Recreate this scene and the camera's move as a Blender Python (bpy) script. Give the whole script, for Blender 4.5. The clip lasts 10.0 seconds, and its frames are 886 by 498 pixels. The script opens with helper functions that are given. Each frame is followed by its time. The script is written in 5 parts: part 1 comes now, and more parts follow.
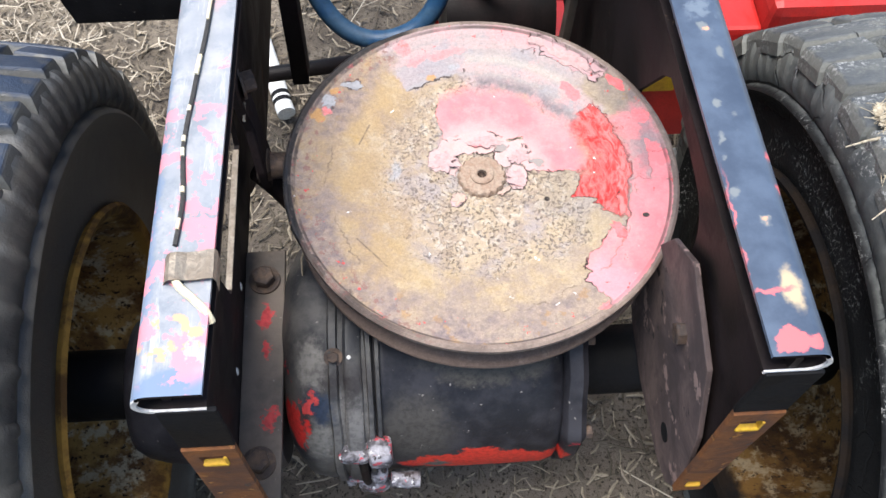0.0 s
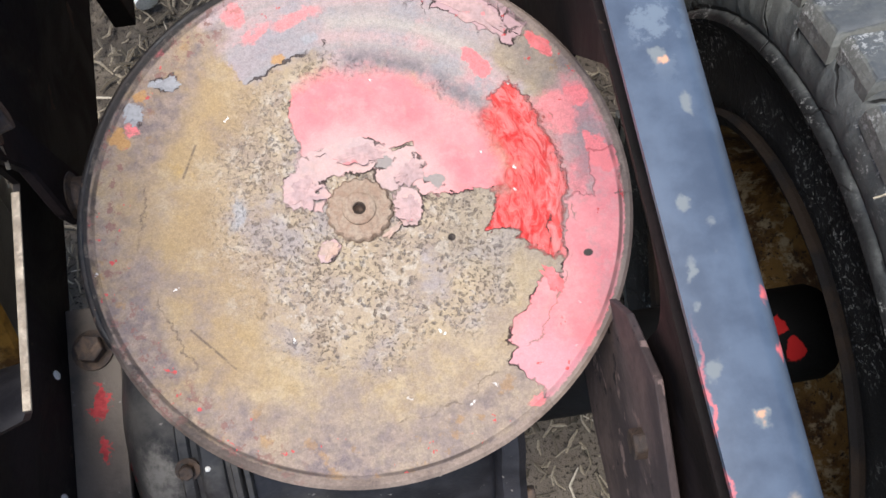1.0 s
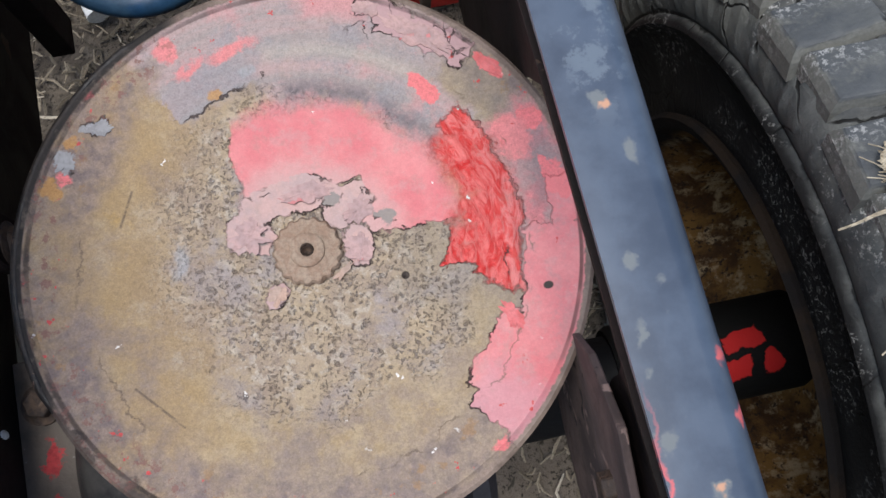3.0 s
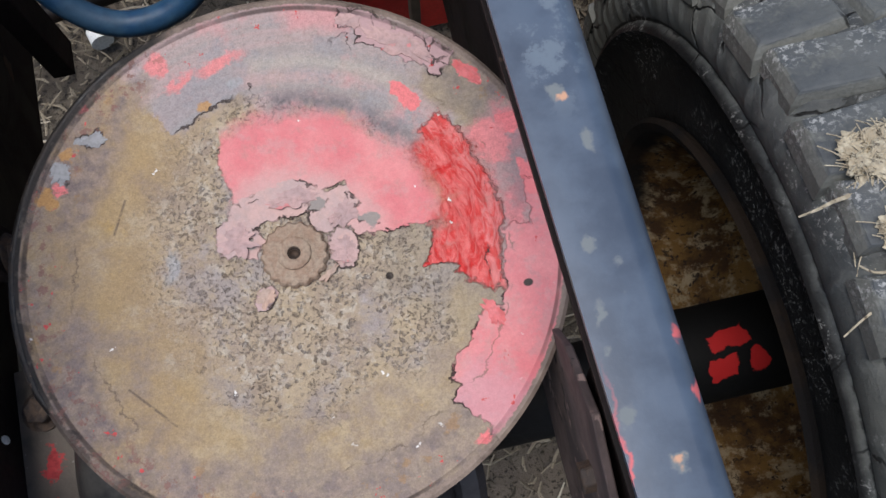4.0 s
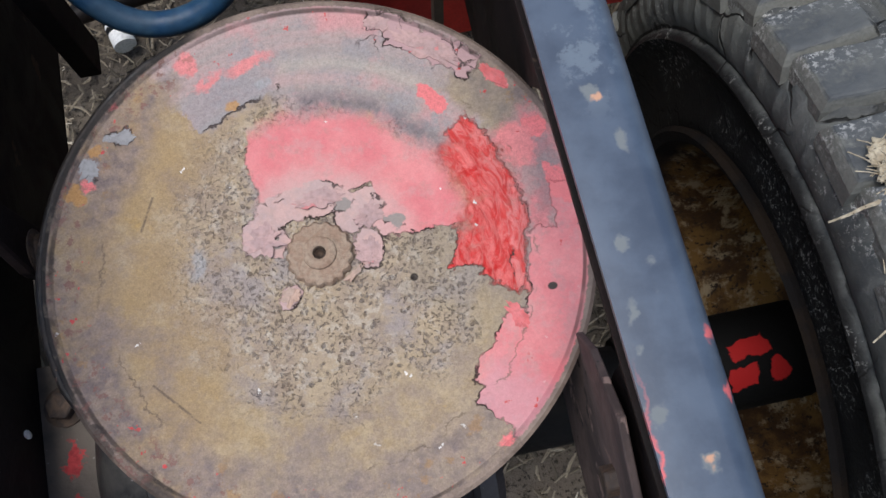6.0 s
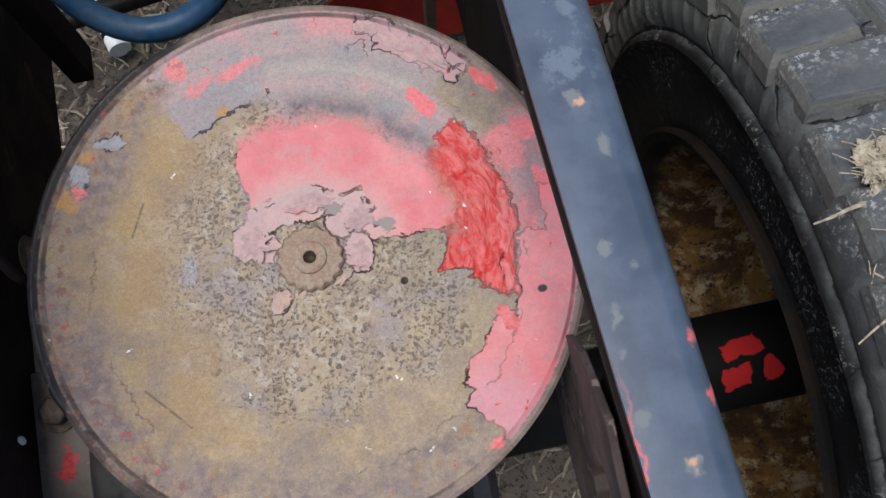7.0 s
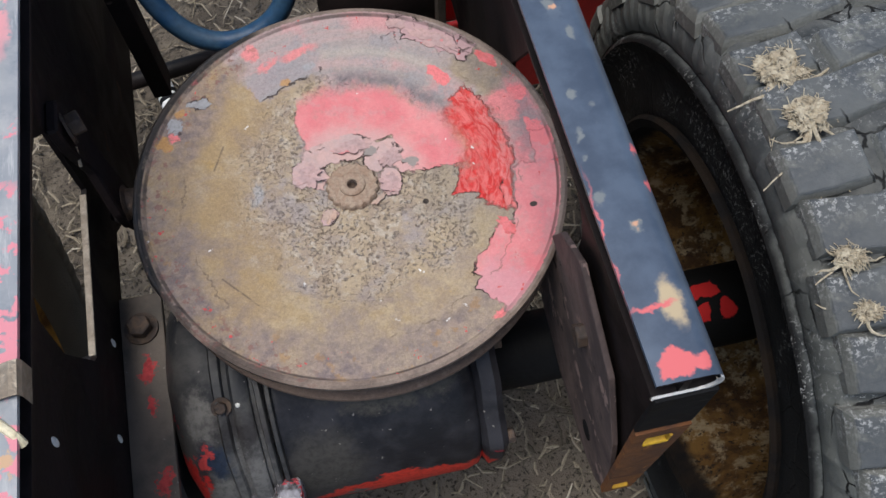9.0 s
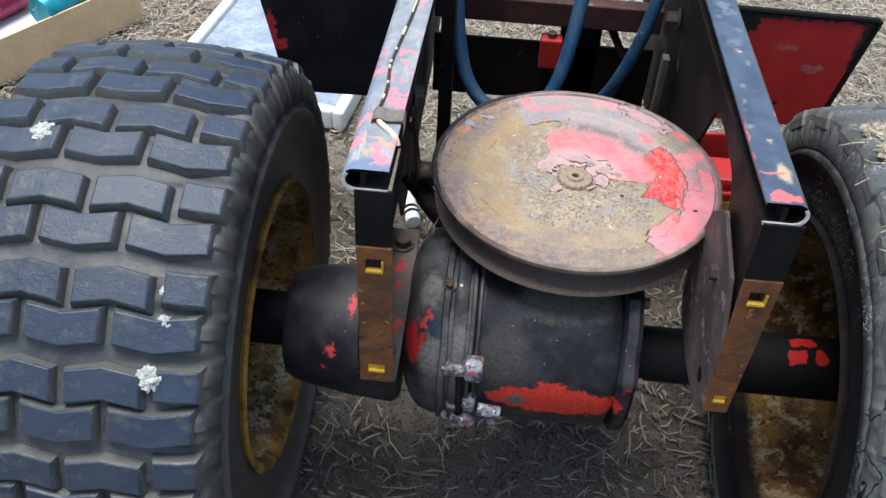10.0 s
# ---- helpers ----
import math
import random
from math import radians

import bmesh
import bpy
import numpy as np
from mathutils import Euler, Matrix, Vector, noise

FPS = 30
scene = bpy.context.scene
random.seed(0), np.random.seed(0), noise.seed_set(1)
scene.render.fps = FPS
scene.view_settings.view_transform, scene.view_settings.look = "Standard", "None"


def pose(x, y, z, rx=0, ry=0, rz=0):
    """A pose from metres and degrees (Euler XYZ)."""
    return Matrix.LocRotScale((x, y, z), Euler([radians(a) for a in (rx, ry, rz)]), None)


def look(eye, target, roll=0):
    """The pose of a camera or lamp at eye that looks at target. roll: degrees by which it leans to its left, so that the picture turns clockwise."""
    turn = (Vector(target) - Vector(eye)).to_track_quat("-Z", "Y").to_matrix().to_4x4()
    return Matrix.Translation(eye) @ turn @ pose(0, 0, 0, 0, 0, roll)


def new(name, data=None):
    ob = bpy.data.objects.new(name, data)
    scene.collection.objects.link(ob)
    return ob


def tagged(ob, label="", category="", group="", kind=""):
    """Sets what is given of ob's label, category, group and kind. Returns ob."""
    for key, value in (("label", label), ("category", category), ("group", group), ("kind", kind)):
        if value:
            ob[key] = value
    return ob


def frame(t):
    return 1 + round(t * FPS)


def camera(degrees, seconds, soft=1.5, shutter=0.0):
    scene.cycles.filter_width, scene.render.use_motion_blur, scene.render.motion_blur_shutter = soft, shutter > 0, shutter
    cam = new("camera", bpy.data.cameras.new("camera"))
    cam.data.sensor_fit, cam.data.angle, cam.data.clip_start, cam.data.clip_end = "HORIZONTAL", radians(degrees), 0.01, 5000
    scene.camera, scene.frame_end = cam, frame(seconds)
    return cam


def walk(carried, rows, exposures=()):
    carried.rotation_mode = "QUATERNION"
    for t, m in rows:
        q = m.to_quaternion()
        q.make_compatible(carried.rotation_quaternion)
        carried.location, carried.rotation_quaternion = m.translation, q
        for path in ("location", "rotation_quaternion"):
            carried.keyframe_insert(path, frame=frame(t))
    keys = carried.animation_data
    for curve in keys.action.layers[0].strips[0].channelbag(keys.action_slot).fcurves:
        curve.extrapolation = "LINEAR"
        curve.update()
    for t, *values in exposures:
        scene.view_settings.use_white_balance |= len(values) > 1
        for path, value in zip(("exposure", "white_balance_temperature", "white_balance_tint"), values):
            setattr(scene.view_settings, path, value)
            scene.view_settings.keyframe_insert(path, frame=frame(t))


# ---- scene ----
cam = camera(51.0, 10.0)
PATH = [
    (0, (-0.07, -0.385, 1.039), (0.039, 0.579, -0.71), 3.1),
    (0.2, (-0.043, -0.31, 1.005), (0.095, 0.547, -0.797), 2.4),
    (0.5, (-0.019, -0.207, 0.963), (0.132, 0.449, -0.921), 5.7),
    (0.8, (-0.008, -0.156, 0.942), (0.127, 0.343, -0.99), 7.3),
    (1, (0.011, -0.147, 0.937), (0.132, 0.326, -1.002), 5.3),
    (1.5, (0.034, -0.121, 0.925), (0.162, 0.308, -1.025), 5.0),
    (2, (0.037, -0.116, 0.923), (0.158, 0.302, -1.029), 4.6),
    (2.2, (0.039, -0.112, 0.921), (0.16, 0.304, -1.032), 4.4),
    (3.3, (0.039, -0.117, 0.926), (0.163, 0.302, -1.026), 4.5),
    (3.5, (0.041, -0.128, 0.931), (0.153, 0.319, -1.016), 2.2),
    (4, (0.052, -0.134, 0.934), (0.156, 0.345, -1.005), -0.7),
    (4.5, (0.05, -0.136, 0.936), (0.155, 0.357, -1.0), -0.6),
    (5, (0.043, -0.135, 0.933), (0.147, 0.362, -1.001), -0.2),
    (5.5, (0.04, -0.137, 0.935), (0.145, 0.363, -0.999), -0.0),
    (5.7, (0.041, -0.138, 0.934), (0.141, 0.368, -0.998), -0.7),
    (6.8, (0.045, -0.137, 0.935), (0.133, 0.373, -0.997), -2.3),
    (7, (0.049, -0.137, 0.936), (0.136, 0.369, -0.996), -2.6),
    (7.5, (0.047, -0.147, 0.941), (0.126, 0.375, -0.988), -3.7),
    (8, (0.037, -0.157, 0.946), (0.125, 0.382, -0.978), -2.4),
    (8.5, (0.036, -0.187, 0.963), (0.129, 0.399, -0.947), -3.0),
    (8.8, (0.017, -0.248, 0.989), (0.139, 0.449, -0.882), -1.6),
    (9, (0.004, -0.317, 1.015), (0.155, 0.51, -0.8), -2.1),
    (9.2, (-0.037, -0.408, 1.032), (0.144, 0.572, -0.702), 1.0),
    (9.5, (-0.073, -0.539, 1.048), (0.023, 0.642, -0.563), 2.0),
    (9.7, (-0.074, -0.618, 1.057), (-0.047, 0.665, -0.477), 1.2),
    (10, (-0.091, -0.761, 1.046), (-0.17, 0.699, -0.318), 3.2),
]
EXPOSURES = [(0, 1.66, 6700, 10), (1, 1.28, 6700, 10), (2.2, 0.88, 6600, 10), (4.5, 0.61, 6600, 10), (8, 0.61, 6600, 10), (9, 0.66, 6700, 9), (10, 1.26, 6450, 6)]
walk(cam, [(t, look(eye, target, roll)) for t, eye, target, roll in PATH], EXPOSURES)

# ---- light ----
world = bpy.data.worlds.new("overcast_sky")
scene.world = world
world.use_nodes = True
wt = world.node_tree
sky = wt.nodes.new("ShaderNodeTexSky")
sky.sky_type, sky.sun_disc = "NISHITA", False
sky.sun_elevation, sky.sun_rotation = radians(80), radians(265)
sky.dust_density, sky.ozone_density, sky.air_density = 1.2, 1.0, 1.0
back = wt.nodes["Background"]
wt.links.new(sky.outputs[0], back.inputs[0])
back.inputs[1].default_value = 0.105
sun_data = bpy.data.lights.new("sun", "SUN")
sun_data.energy, sun_data.angle, sun_data.color = 2.2, radians(35), (1.0, 0.985, 0.97)
sun = new("sun", sun_data)
sun.matrix_world = look((-0.62, -0.05, 3.7), (0, 0, 0))


# ---- materials ----
class Graph:
    """A short way to write a node material."""

    def __init__(self, name, rough=0.7, metal=0.0, spec=0.5):
        self.mat = bpy.data.materials.new(name)
        self.mat.use_nodes = True
        self.tree = self.mat.node_tree
        self.bsdf = self.tree.nodes["Principled BSDF"]
        self.put("Roughness", rough)
        self.put("Metallic", metal)
        self.put("Specular IOR Level", spec)
        self.obj = self.node("ShaderNodeTexCoord").outputs["Object"]

    def node(self, kind, operation="", use_clamp=False, feature="", interpolation_type="", data_type="", blend_type="", vector_type=""):
        n = self.tree.nodes.new(kind)
        if operation:
            n.operation = operation
        if use_clamp:
            n.use_clamp = True
        if feature:
            n.feature = feature
        if interpolation_type:
            n.interpolation_type = interpolation_type
        if data_type:
            n.data_type = data_type
        if blend_type:
            n.blend_type = blend_type
        if vector_type:
            n.vector_type = vector_type
        return n

    def wire(self, value, socket):
        if isinstance(value, bpy.types.NodeSocket):
            self.tree.links.new(value, socket)
        else:
            socket.default_value = value

    def put(self, name, value):
        if isinstance(value, tuple) and len(value) == 3:
            value = (*value, 1)
        self.wire(value, self.bsdf.inputs[name])

    def math(self, op, a, b=0.0, c=0.0, clamp=False):
        n = self.node("ShaderNodeMath", operation=op, use_clamp=clamp)
        for k, v in enumerate((a, b, c)):
            self.wire(v, n.inputs[k])
        return n.outputs[0]

    def vec(self, op, a, b=(0, 0, 0), scale=1.0):
        n = self.node("ShaderNodeVectorMath", operation=op)
        self.wire(a, n.inputs[0])
        self.wire(b, n.inputs[1])
        self.wire(scale, n.inputs[3])
        return n.outputs["Value"] if op in ("LENGTH", "DISTANCE", "DOT_PRODUCT") else n.outputs[0]

    def noise(self, scale, detail=4.0, rough=0.55, at=None, color=False, distortion=0.0):
        n = self.node("ShaderNodeTexNoise")
        self.wire(at or self.obj, n.inputs["Vector"])
        for key, v in (("Scale", scale), ("Detail", detail), ("Roughness", rough), ("Distortion", distortion)):
            n.inputs[key].default_value = v
        return n.outputs["Color" if color else 0]

    def cells(self, scale, at=None, feature="F1", out="Distance", randomness=1.0):
        n = self.node("ShaderNodeTexVoronoi", feature=feature)
        self.wire(at or self.obj, n.inputs["Vector"])
        n.inputs["Scale"].default_value = scale
        n.inputs["Randomness"].default_value = randomness
        return n.outputs[out]

    def ramp(self, value, lo, hi):
        n = self.node("ShaderNodeMapRange", interpolation_type="SMOOTHSTEP")
        self.wire(value, n.inputs[0])
        n.inputs[1].default_value, n.inputs[2].default_value = lo, hi
        return n.outputs[0]

    def mix(self, fac, a, b, blend="MIX"):
        n = self.node("ShaderNodeMix", data_type="RGBA", blend_type=blend)
        self.wire(fac, n.inputs[0])
        for k, v in ((6, a), (7, b)):
            self.wire((*v, 1) if isinstance(v, tuple) and len(v) == 3 else v, n.inputs[k])
        return n.outputs[2]

    def lerp(self, fac, a, b):
        n = self.node("ShaderNodeMix", data_type="FLOAT")
        for k, v in ((0, fac), (2, a), (3, b)):
            self.wire(v, n.inputs[k])
        return n.outputs[0]

    def bump(self, height, strength=0.5, distance=0.001):
        n = self.node("ShaderNodeBump")
        n.inputs["Strength"].default_value, n.inputs["Distance"].default_value = strength, distance
        self.wire(height, n.inputs["Height"])
        self.put("Normal", n.outputs[0])

    def random(self):
        return self.node("ShaderNodeObjectInfo").outputs["Random"]

    def local(self, at, place, turn=0.0):
        """at, seen from place, turned by turn degrees about z."""
        n = self.node("ShaderNodeMapping", vector_type="TEXTURE")
        self.wire(at, n.inputs["Vector"])
        n.inputs["Location"].default_value = place
        n.inputs["Rotation"].default_value = (0, 0, radians(turn))
        return n.outputs[0]

    def oval(self, at, place, size, turn=0.0):
        """About the distance outside an ellipsoid of those half axes."""
        n = self.node("ShaderNodeMapping", vector_type="TEXTURE")
        self.wire(at, n.inputs["Vector"])
        n.inputs["Location"].default_value, n.inputs["Scale"].default_value = place, size
        n.inputs["Rotation"].default_value = (0, 0, radians(turn))
        far = self.vec("LENGTH", n.outputs[0])
        return self.math("MULTIPLY", self.math("SUBTRACT", far, 1.0), min(size))

    def slab(self, at, place, size, turn=0.0):
        """The distance outside a rectangle in the plane."""
        p = self.node("ShaderNodeSeparateXYZ")
        self.wire(self.local(at, place, turn), p.inputs[0])
        a = self.math("SUBTRACT", self.math("ABSOLUTE", p.outputs[0]), size[0])
        b = self.math("SUBTRACT", self.math("ABSOLUTE", p.outputs[1]), size[1])
        return self.math("MAXIMUM", a, b)

    def either(self, *fields):
        out = fields[0]
        for f in fields[1:]:
            out = self.math("MINIMUM", out, f)
        return out


def weathered(name, base, other, scale=12.0, rough=(0.5, 0.8), metal=0.0, bump=0.4, grain=400.0, spots=(), spec=0.35):
    """A worn surface: two tones at a large scale, fine grain, and spots of (colour, scale, threshold)."""
    g = Graph(name, metal=metal, spec=spec)
    large = g.ramp(g.noise(scale, 5, 0.6, distortion=0.6), 0.35, 0.65)
    fine = g.noise(grain, 3, 0.6)
    col = g.mix(large, base, other)
    col = g.mix(g.math("MULTIPLY", g.ramp(fine, 0.35, 0.75), 0.45), col, tuple(0.45 * c for c in base))
    rough_out = g.lerp(large, *rough)
    height = g.math("ADD", g.math("MULTIPLY", fine, 0.5), large)
    for k, (colour, size, edge) in enumerate(spots):
        shifted = g.vec("ADD", g.obj, (3.7 * k + 1.3, 2.1 * k, 0.9 * k))
        mask = g.ramp(g.noise(size, 6, 0.62, at=shifted), edge, edge + 0.03)
        col = g.mix(mask, col, colour)
        rough_out = g.lerp(mask, rough_out, 0.75)
        height = g.math("ADD", height, g.math("MULTIPLY", mask, 0.5))
    g.put("Base Color", col)
    g.put("Roughness", rough_out)
    g.bump(height, bump, 0.0008)
    return g.mat


RED = (0.55, 0.022, 0.02)
PINK = (0.62, 0.13, 0.16)


def pulley_material():
    """Rusted sheet metal with pits, an ochre ring and what is left of red, pink and mauve paint."""
    g = Graph("rusted_flaking_paint", spec=0.35)
    xyz = g.node("ShaderNodeSeparateXYZ")
    g.wire(g.obj, xyz.inputs[0])
    tear = g.vec("SCALE", g.vec("SUBTRACT", g.noise(60, 3, 0.6, color=True), (0.5, 0.5, 0.5)), scale=0.017)
    chip = g.vec("SCALE", g.vec("SUBTRACT", g.noise(330, 4, 0.7, color=True), (0.5, 0.5, 0.5)), scale=0.0065)
    flat = g.node("ShaderNodeCombineXYZ")
    g.wire(xyz.outputs[0], flat.inputs[0])
    g.wire(xyz.outputs[1], flat.inputs[1])
    plain = flat.outputs[0]
    rough_at = g.vec("MULTIPLY", g.vec("ADD", plain, g.vec("ADD", tear, chip)), (1, 1, 0))
    cut = g.node("ShaderNodeSeparateXYZ")
    g.wire(rough_at, cut.inputs[0])
    cx, cy = cut.outputs[0], cut.outputs[1]
    # polar: arc at a radius of 0.1 m, clockwise from the far side, and the radius
    radius, r = g.vec("LENGTH", rough_at), g.vec("LENGTH", plain)

    def pair(a, b):
        n = g.node("ShaderNodeCombineXYZ")
        g.wire(g.math("MULTIPLY", a, 0.1), n.inputs[0])
        g.wire(b, n.inputs[1])
        return n.outputs[0]

    polar = pair(g.math("ARCTAN2", cx, cy), radius)
    smooth_polar = pair(g.math("ARCTAN2", xyz.outputs[0], xyz.outputs[1]), r)

    def arc(a0, a1, r0, r1, at=polar):
        return g.slab(at, (radians(a0 + a1) * 0.05, (r0 + r1) / 2, 0), (radians(a1 - a0) * 0.05, (r1 - r0) / 2))

    def blob(x, y, a, b, turn=0.0):
        return g.oval(rough_at, (x, y, 0), (a, b, 1.0), turn)

    def inside(field, soft=0.0006):
        return g.ramp(field, soft, -soft)

    def both(*fields):
        out = fields[0]
        for f in fields[1:]:
            out = g.math("MAXIMUM", out, f)
        return out

    def times(a, *more):
        for b in more:
            a = g.math("MULTIPLY", a, b)
        return a

    def seen(scale, k, lo, hi, detail=5):
        return g.ramp(g.noise(scale, detail, 0.68, at=g.vec("ADD", g.obj, (3.1 * k, 1.7 * k, 0.9 * k))), lo, hi)

    # bare metal: grey-tan inside, an ochre ring, violet-brown scale towards the rim
    broad, mid, fine, speck = g.noise(16, 4, 0.6), g.noise(60, 6, 0.7), g.noise(420, 4, 0.7), g.noise(1100, 3, 0.7)
    sway = g.math("ADD", r, g.math("MULTIPLY", g.math("SUBTRACT", g.noise(22, 5, 0.65, at=g.vec("ADD", g.obj, (7, 3, 1))), 0.5), 0.06))
    inner = g.ramp(sway, 0.098, 0.082)
    to_left = g.ramp(g.math("ADD", xyz.outputs[0], g.math("MULTIPLY", g.math("SUBTRACT", broad, 0.5), 0.10)), -0.035, -0.085)
    col = g.mix(seen(75, 1, 0.38, 0.62), (0.335, 0.262, 0.185), (0.265, 0.205, 0.160))
    col = g.mix(times(seen(19, 2, 0.48, 0.62, 7), inner, 0.6), col, (0.400, 0.315, 0.205))
    col = g.mix(times(seen(130, 3, 0.52, 0.60), inner, 0.75), col, (0.405, 0.350, 0.285))
    col = g.mix(times(seen(26, 4, 0.47, 0.60, 7), inner, 0.75), col, (0.275, 0.240, 0.238))
    ring = times(g.ramp(sway, 0.070, 0.098), g.ramp(sway, 0.126, 0.108))
    col = g.mix(times(ring, seen(38, 5, 0.34, 0.62), 0.80), col, g.mix(seen(90, 27, 0.4, 0.6), (0.335, 0.242, 0.128), (0.400, 0.308, 0.185)))
    col = g.mix(times(to_left, seen(34, 28, 0.30, 0.55), 0.75), col, g.mix(mid, (0.245, 0.165, 0.085), (0.335, 0.230, 0.115)))
    col = g.mix(times(seen(30, 6, 0.58, 0.70), ring, 0.65), col, (0.40, 0.255, 0.085))
    outer = times(g.ramp(sway, 0.102, 0.126), seen(48, 7, 0.30, 0.62, 8))
    scale = g.mix(seen(140, 29, 0.42, 0.60), (0.150, 0.118, 0.122), (0.250, 0.190, 0.160))
    col = g.mix(times(outer, 0.88), col, scale)
    stain = times(seen(26, 30, 0.50, 0.68, 8), g.ramp(r, 0.05, 0.10), 0.6)
    col = g.mix(stain, col, g.mix(fine, (0.165, 0.130, 0.135), (0.22, 0.175, 0.165)))
    col = g.mix(times(seen(70, 8, 0.58, 0.66), g.ramp(r, 0.110, 0.124), 0.5), col, (0.30, 0.165, 0.06))
    # grey-brown metal laid bare by newer flaking
    khaki_field = g.either(arc(47, 72, 0.115, 0.1375), arc(62, 78, 0.110, 0.122), arc(86, 128, 0.046, 0.108))
    khaki = inside(khaki_field, 0.006)
    col = g.mix(times(khaki, 0.36), col, g.mix(mid, (0.270, 0.228, 0.165), (0.175, 0.155, 0.135)))
    # pits of two sizes and pale crumbs between them
    wobble = g.vec("SCALE", g.vec("SUBTRACT", g.noise(300, 3, 0.7, color=True), (0.5, 0.5, 0.5)), scale=0.007)
    where = g.vec("ADD", g.obj, wobble)
    bare_inner = times(inner, g.math("SUBTRACT", 1.0, times(to_left, 0.85)))
    large_pit = times(g.ramp(g.cells(235, at=where), 0.40, 0.10), seen(60, 9, 0.42, 0.56, 3), bare_inner)
    small_pit = times(g.ramp(g.cells(430, at=where), 0.46, 0.12), seen(34, 10, 0.34, 0.52, 3), bare_inner)
    pit = g.math("MAXIMUM", large_pit, times(small_pit, 0.75))
    col = g.mix(times(pit, 0.80), col, g.mix(seen(50, 31, 0.4, 0.6), (0.125, 0.092, 0.074), (0.145, 0.124, 0.120)))
    crumb = times(g.ramp(g.cells(210, at=g.vec("ADD", where, (0.4, 0.1, 0.0))), 0.22, 0.12), seen(30, 32, 0.46, 0.56, 3), bare_inner)
    col = g.mix(times(crumb, 0.6), col, (0.46, 0.41, 0.35))
    height = g.math("SUBTRACT", g.math("ADD", g.math("MULTIPLY", fine, 0.3), g.math("MULTIPLY", mid, 0.5)), g.math("MULTIPLY", pit, 0.9))
    # mauve-grey primer over the far side, streaked along the turning
    ragged = g.math("MULTIPLY", g.math("SUBTRACT", g.noise(38, 5, 0.65, at=g.vec("ADD", g.obj, (2, 2, 6))), 0.5), 0.045)
    primer_field = g.math("ADD", ragged, g.either(arc(-30, 46, 0.096, 0.15), arc(-6, 64, 0.076, 0.112)))
    lilac_field = g.math("MAXIMUM", arc(-33.5, -4, 0.0935, 0.118), g.math("SUBTRACT", -0.0600, cx))
    primer = g.math("MAXIMUM", inside(primer_field, 0.006), inside(lilac_field, 0.0008))
    streak = g.noise(9, 5, 0.65, at=g.vec("MULTIPLY", smooth_polar, (0.35, 9.0, 1)))
    mauve = g.mix(g.ramp(streak, 0.35, 0.65), (0.40, 0.285, 0.275), (0.30, 0.26, 0.25))
    mauve = g.mix(times(seen(40, 11, 0.48, 0.66), 0.6), mauve, (0.235, 0.235, 0.255))
    mauve = g.mix(times(seen(34, 12, 0.52, 0.70), 0.7), mauve, (0.50, 0.255, 0.255))
    mauve = g.mix(times(inside(arc(-2, 42, 0.106, 0.113, smooth_polar), 0.004), 0.6), mauve, (0.37, 0.34, 0.295))
    mauve = g.mix(times(inside(arc(2, 62, 0.083, 0.093, smooth_polar), 0.005), g.ramp(mid, 0.2, 0.6), 0.8), mauve, (0.125, 0.115, 0.13))
    mauve = g.mix(times(inside(arc(-34, -6, 0.092, 0.116), 0.005), 0.7), mauve, g.mix(mid, (0.215, 0.215, 0.235), (0.29, 0.27, 0.275)))
    mauve = g.mix(times(inside(arc(8, 24, 0.128, 0.142), 0.005), 0.7), mauve, (0.55, 0.245, 0.25))
    col = g.mix(times(primer, 0.95), col, mauve)
    # rubbed mix of pink and grey on the right of the step
    rubbed = inside(arc(66, 112, 0.110, 0.143), 0.004)
    col = g.mix(rubbed, col, g.mix(seen(70, 13, 0.40, 0.60), (0.36, 0.225, 0.215), (0.55, 0.19, 0.195)))
    dark_field = inside(arc(72, 92, 0.121, 0.140), 0.005)
    col = g.mix(times(dark_field, 0.6), col, g.mix(mid, (0.13, 0.12, 0.125), (0.23, 0.20, 0.20)))
    # pink: soft where it wears into the primer, sharp where it flakes
    lower = g.either(g.math("SUBTRACT", 0.034, cy), both(g.math("SUBTRACT", 0.001, cy), g.math("SUBTRACT", 0.033, cx)))
    sharp = both(lower, g.math("SUBTRACT", -0.0285, cx))
    worn = g.ramp(g.math("ADD", r, g.math("MULTIPLY", g.math("SUBTRACT", mid, 0.5), 0.024)), 0.0885, 0.0745)
    main = times(inside(sharp, 0.0008), worn, g.ramp(cx, -0.031, -0.026))
    side_field = g.either(arc(96, 145, 0.1135, 0.150), arc(117, 142, 0.103, 0.116), arc(84, 100, 0.128, 0.1425))
    fade = seen(28, 14, 0.35, 0.7, 4)
    pink_col = g.mix(fade, (0.565, 0.150, 0.165), (0.62, 0.225, 0.225))
    pink_col = g.mix(times(g.ramp(g.math("ADD", r, g.math("MULTIPLY", g.math("SUBTRACT", mid, 0.5), 0.03)), 0.060, 0.034), 0.85), pink_col, (0.47, 0.31, 0.29))
    pink_col = g.mix(times(seen(75, 15, 0.50, 0.66), 0.45), pink_col, (0.46, 0.265, 0.255))
    col = g.mix(main, col, pink_col)
    side = inside(side_field)
    side_col = g.mix(times(seen(60, 16, 0.5, 0.64), 0.55), pink_col, (0.40, 0.20, 0.20))
    side_col = g.mix(times(inside(arc(133, 150, 0.110, 0.150), 0.006), 0.6), side_col, (0.46, 0.25, 0.28))
    col = g.mix(side, col, side_col)
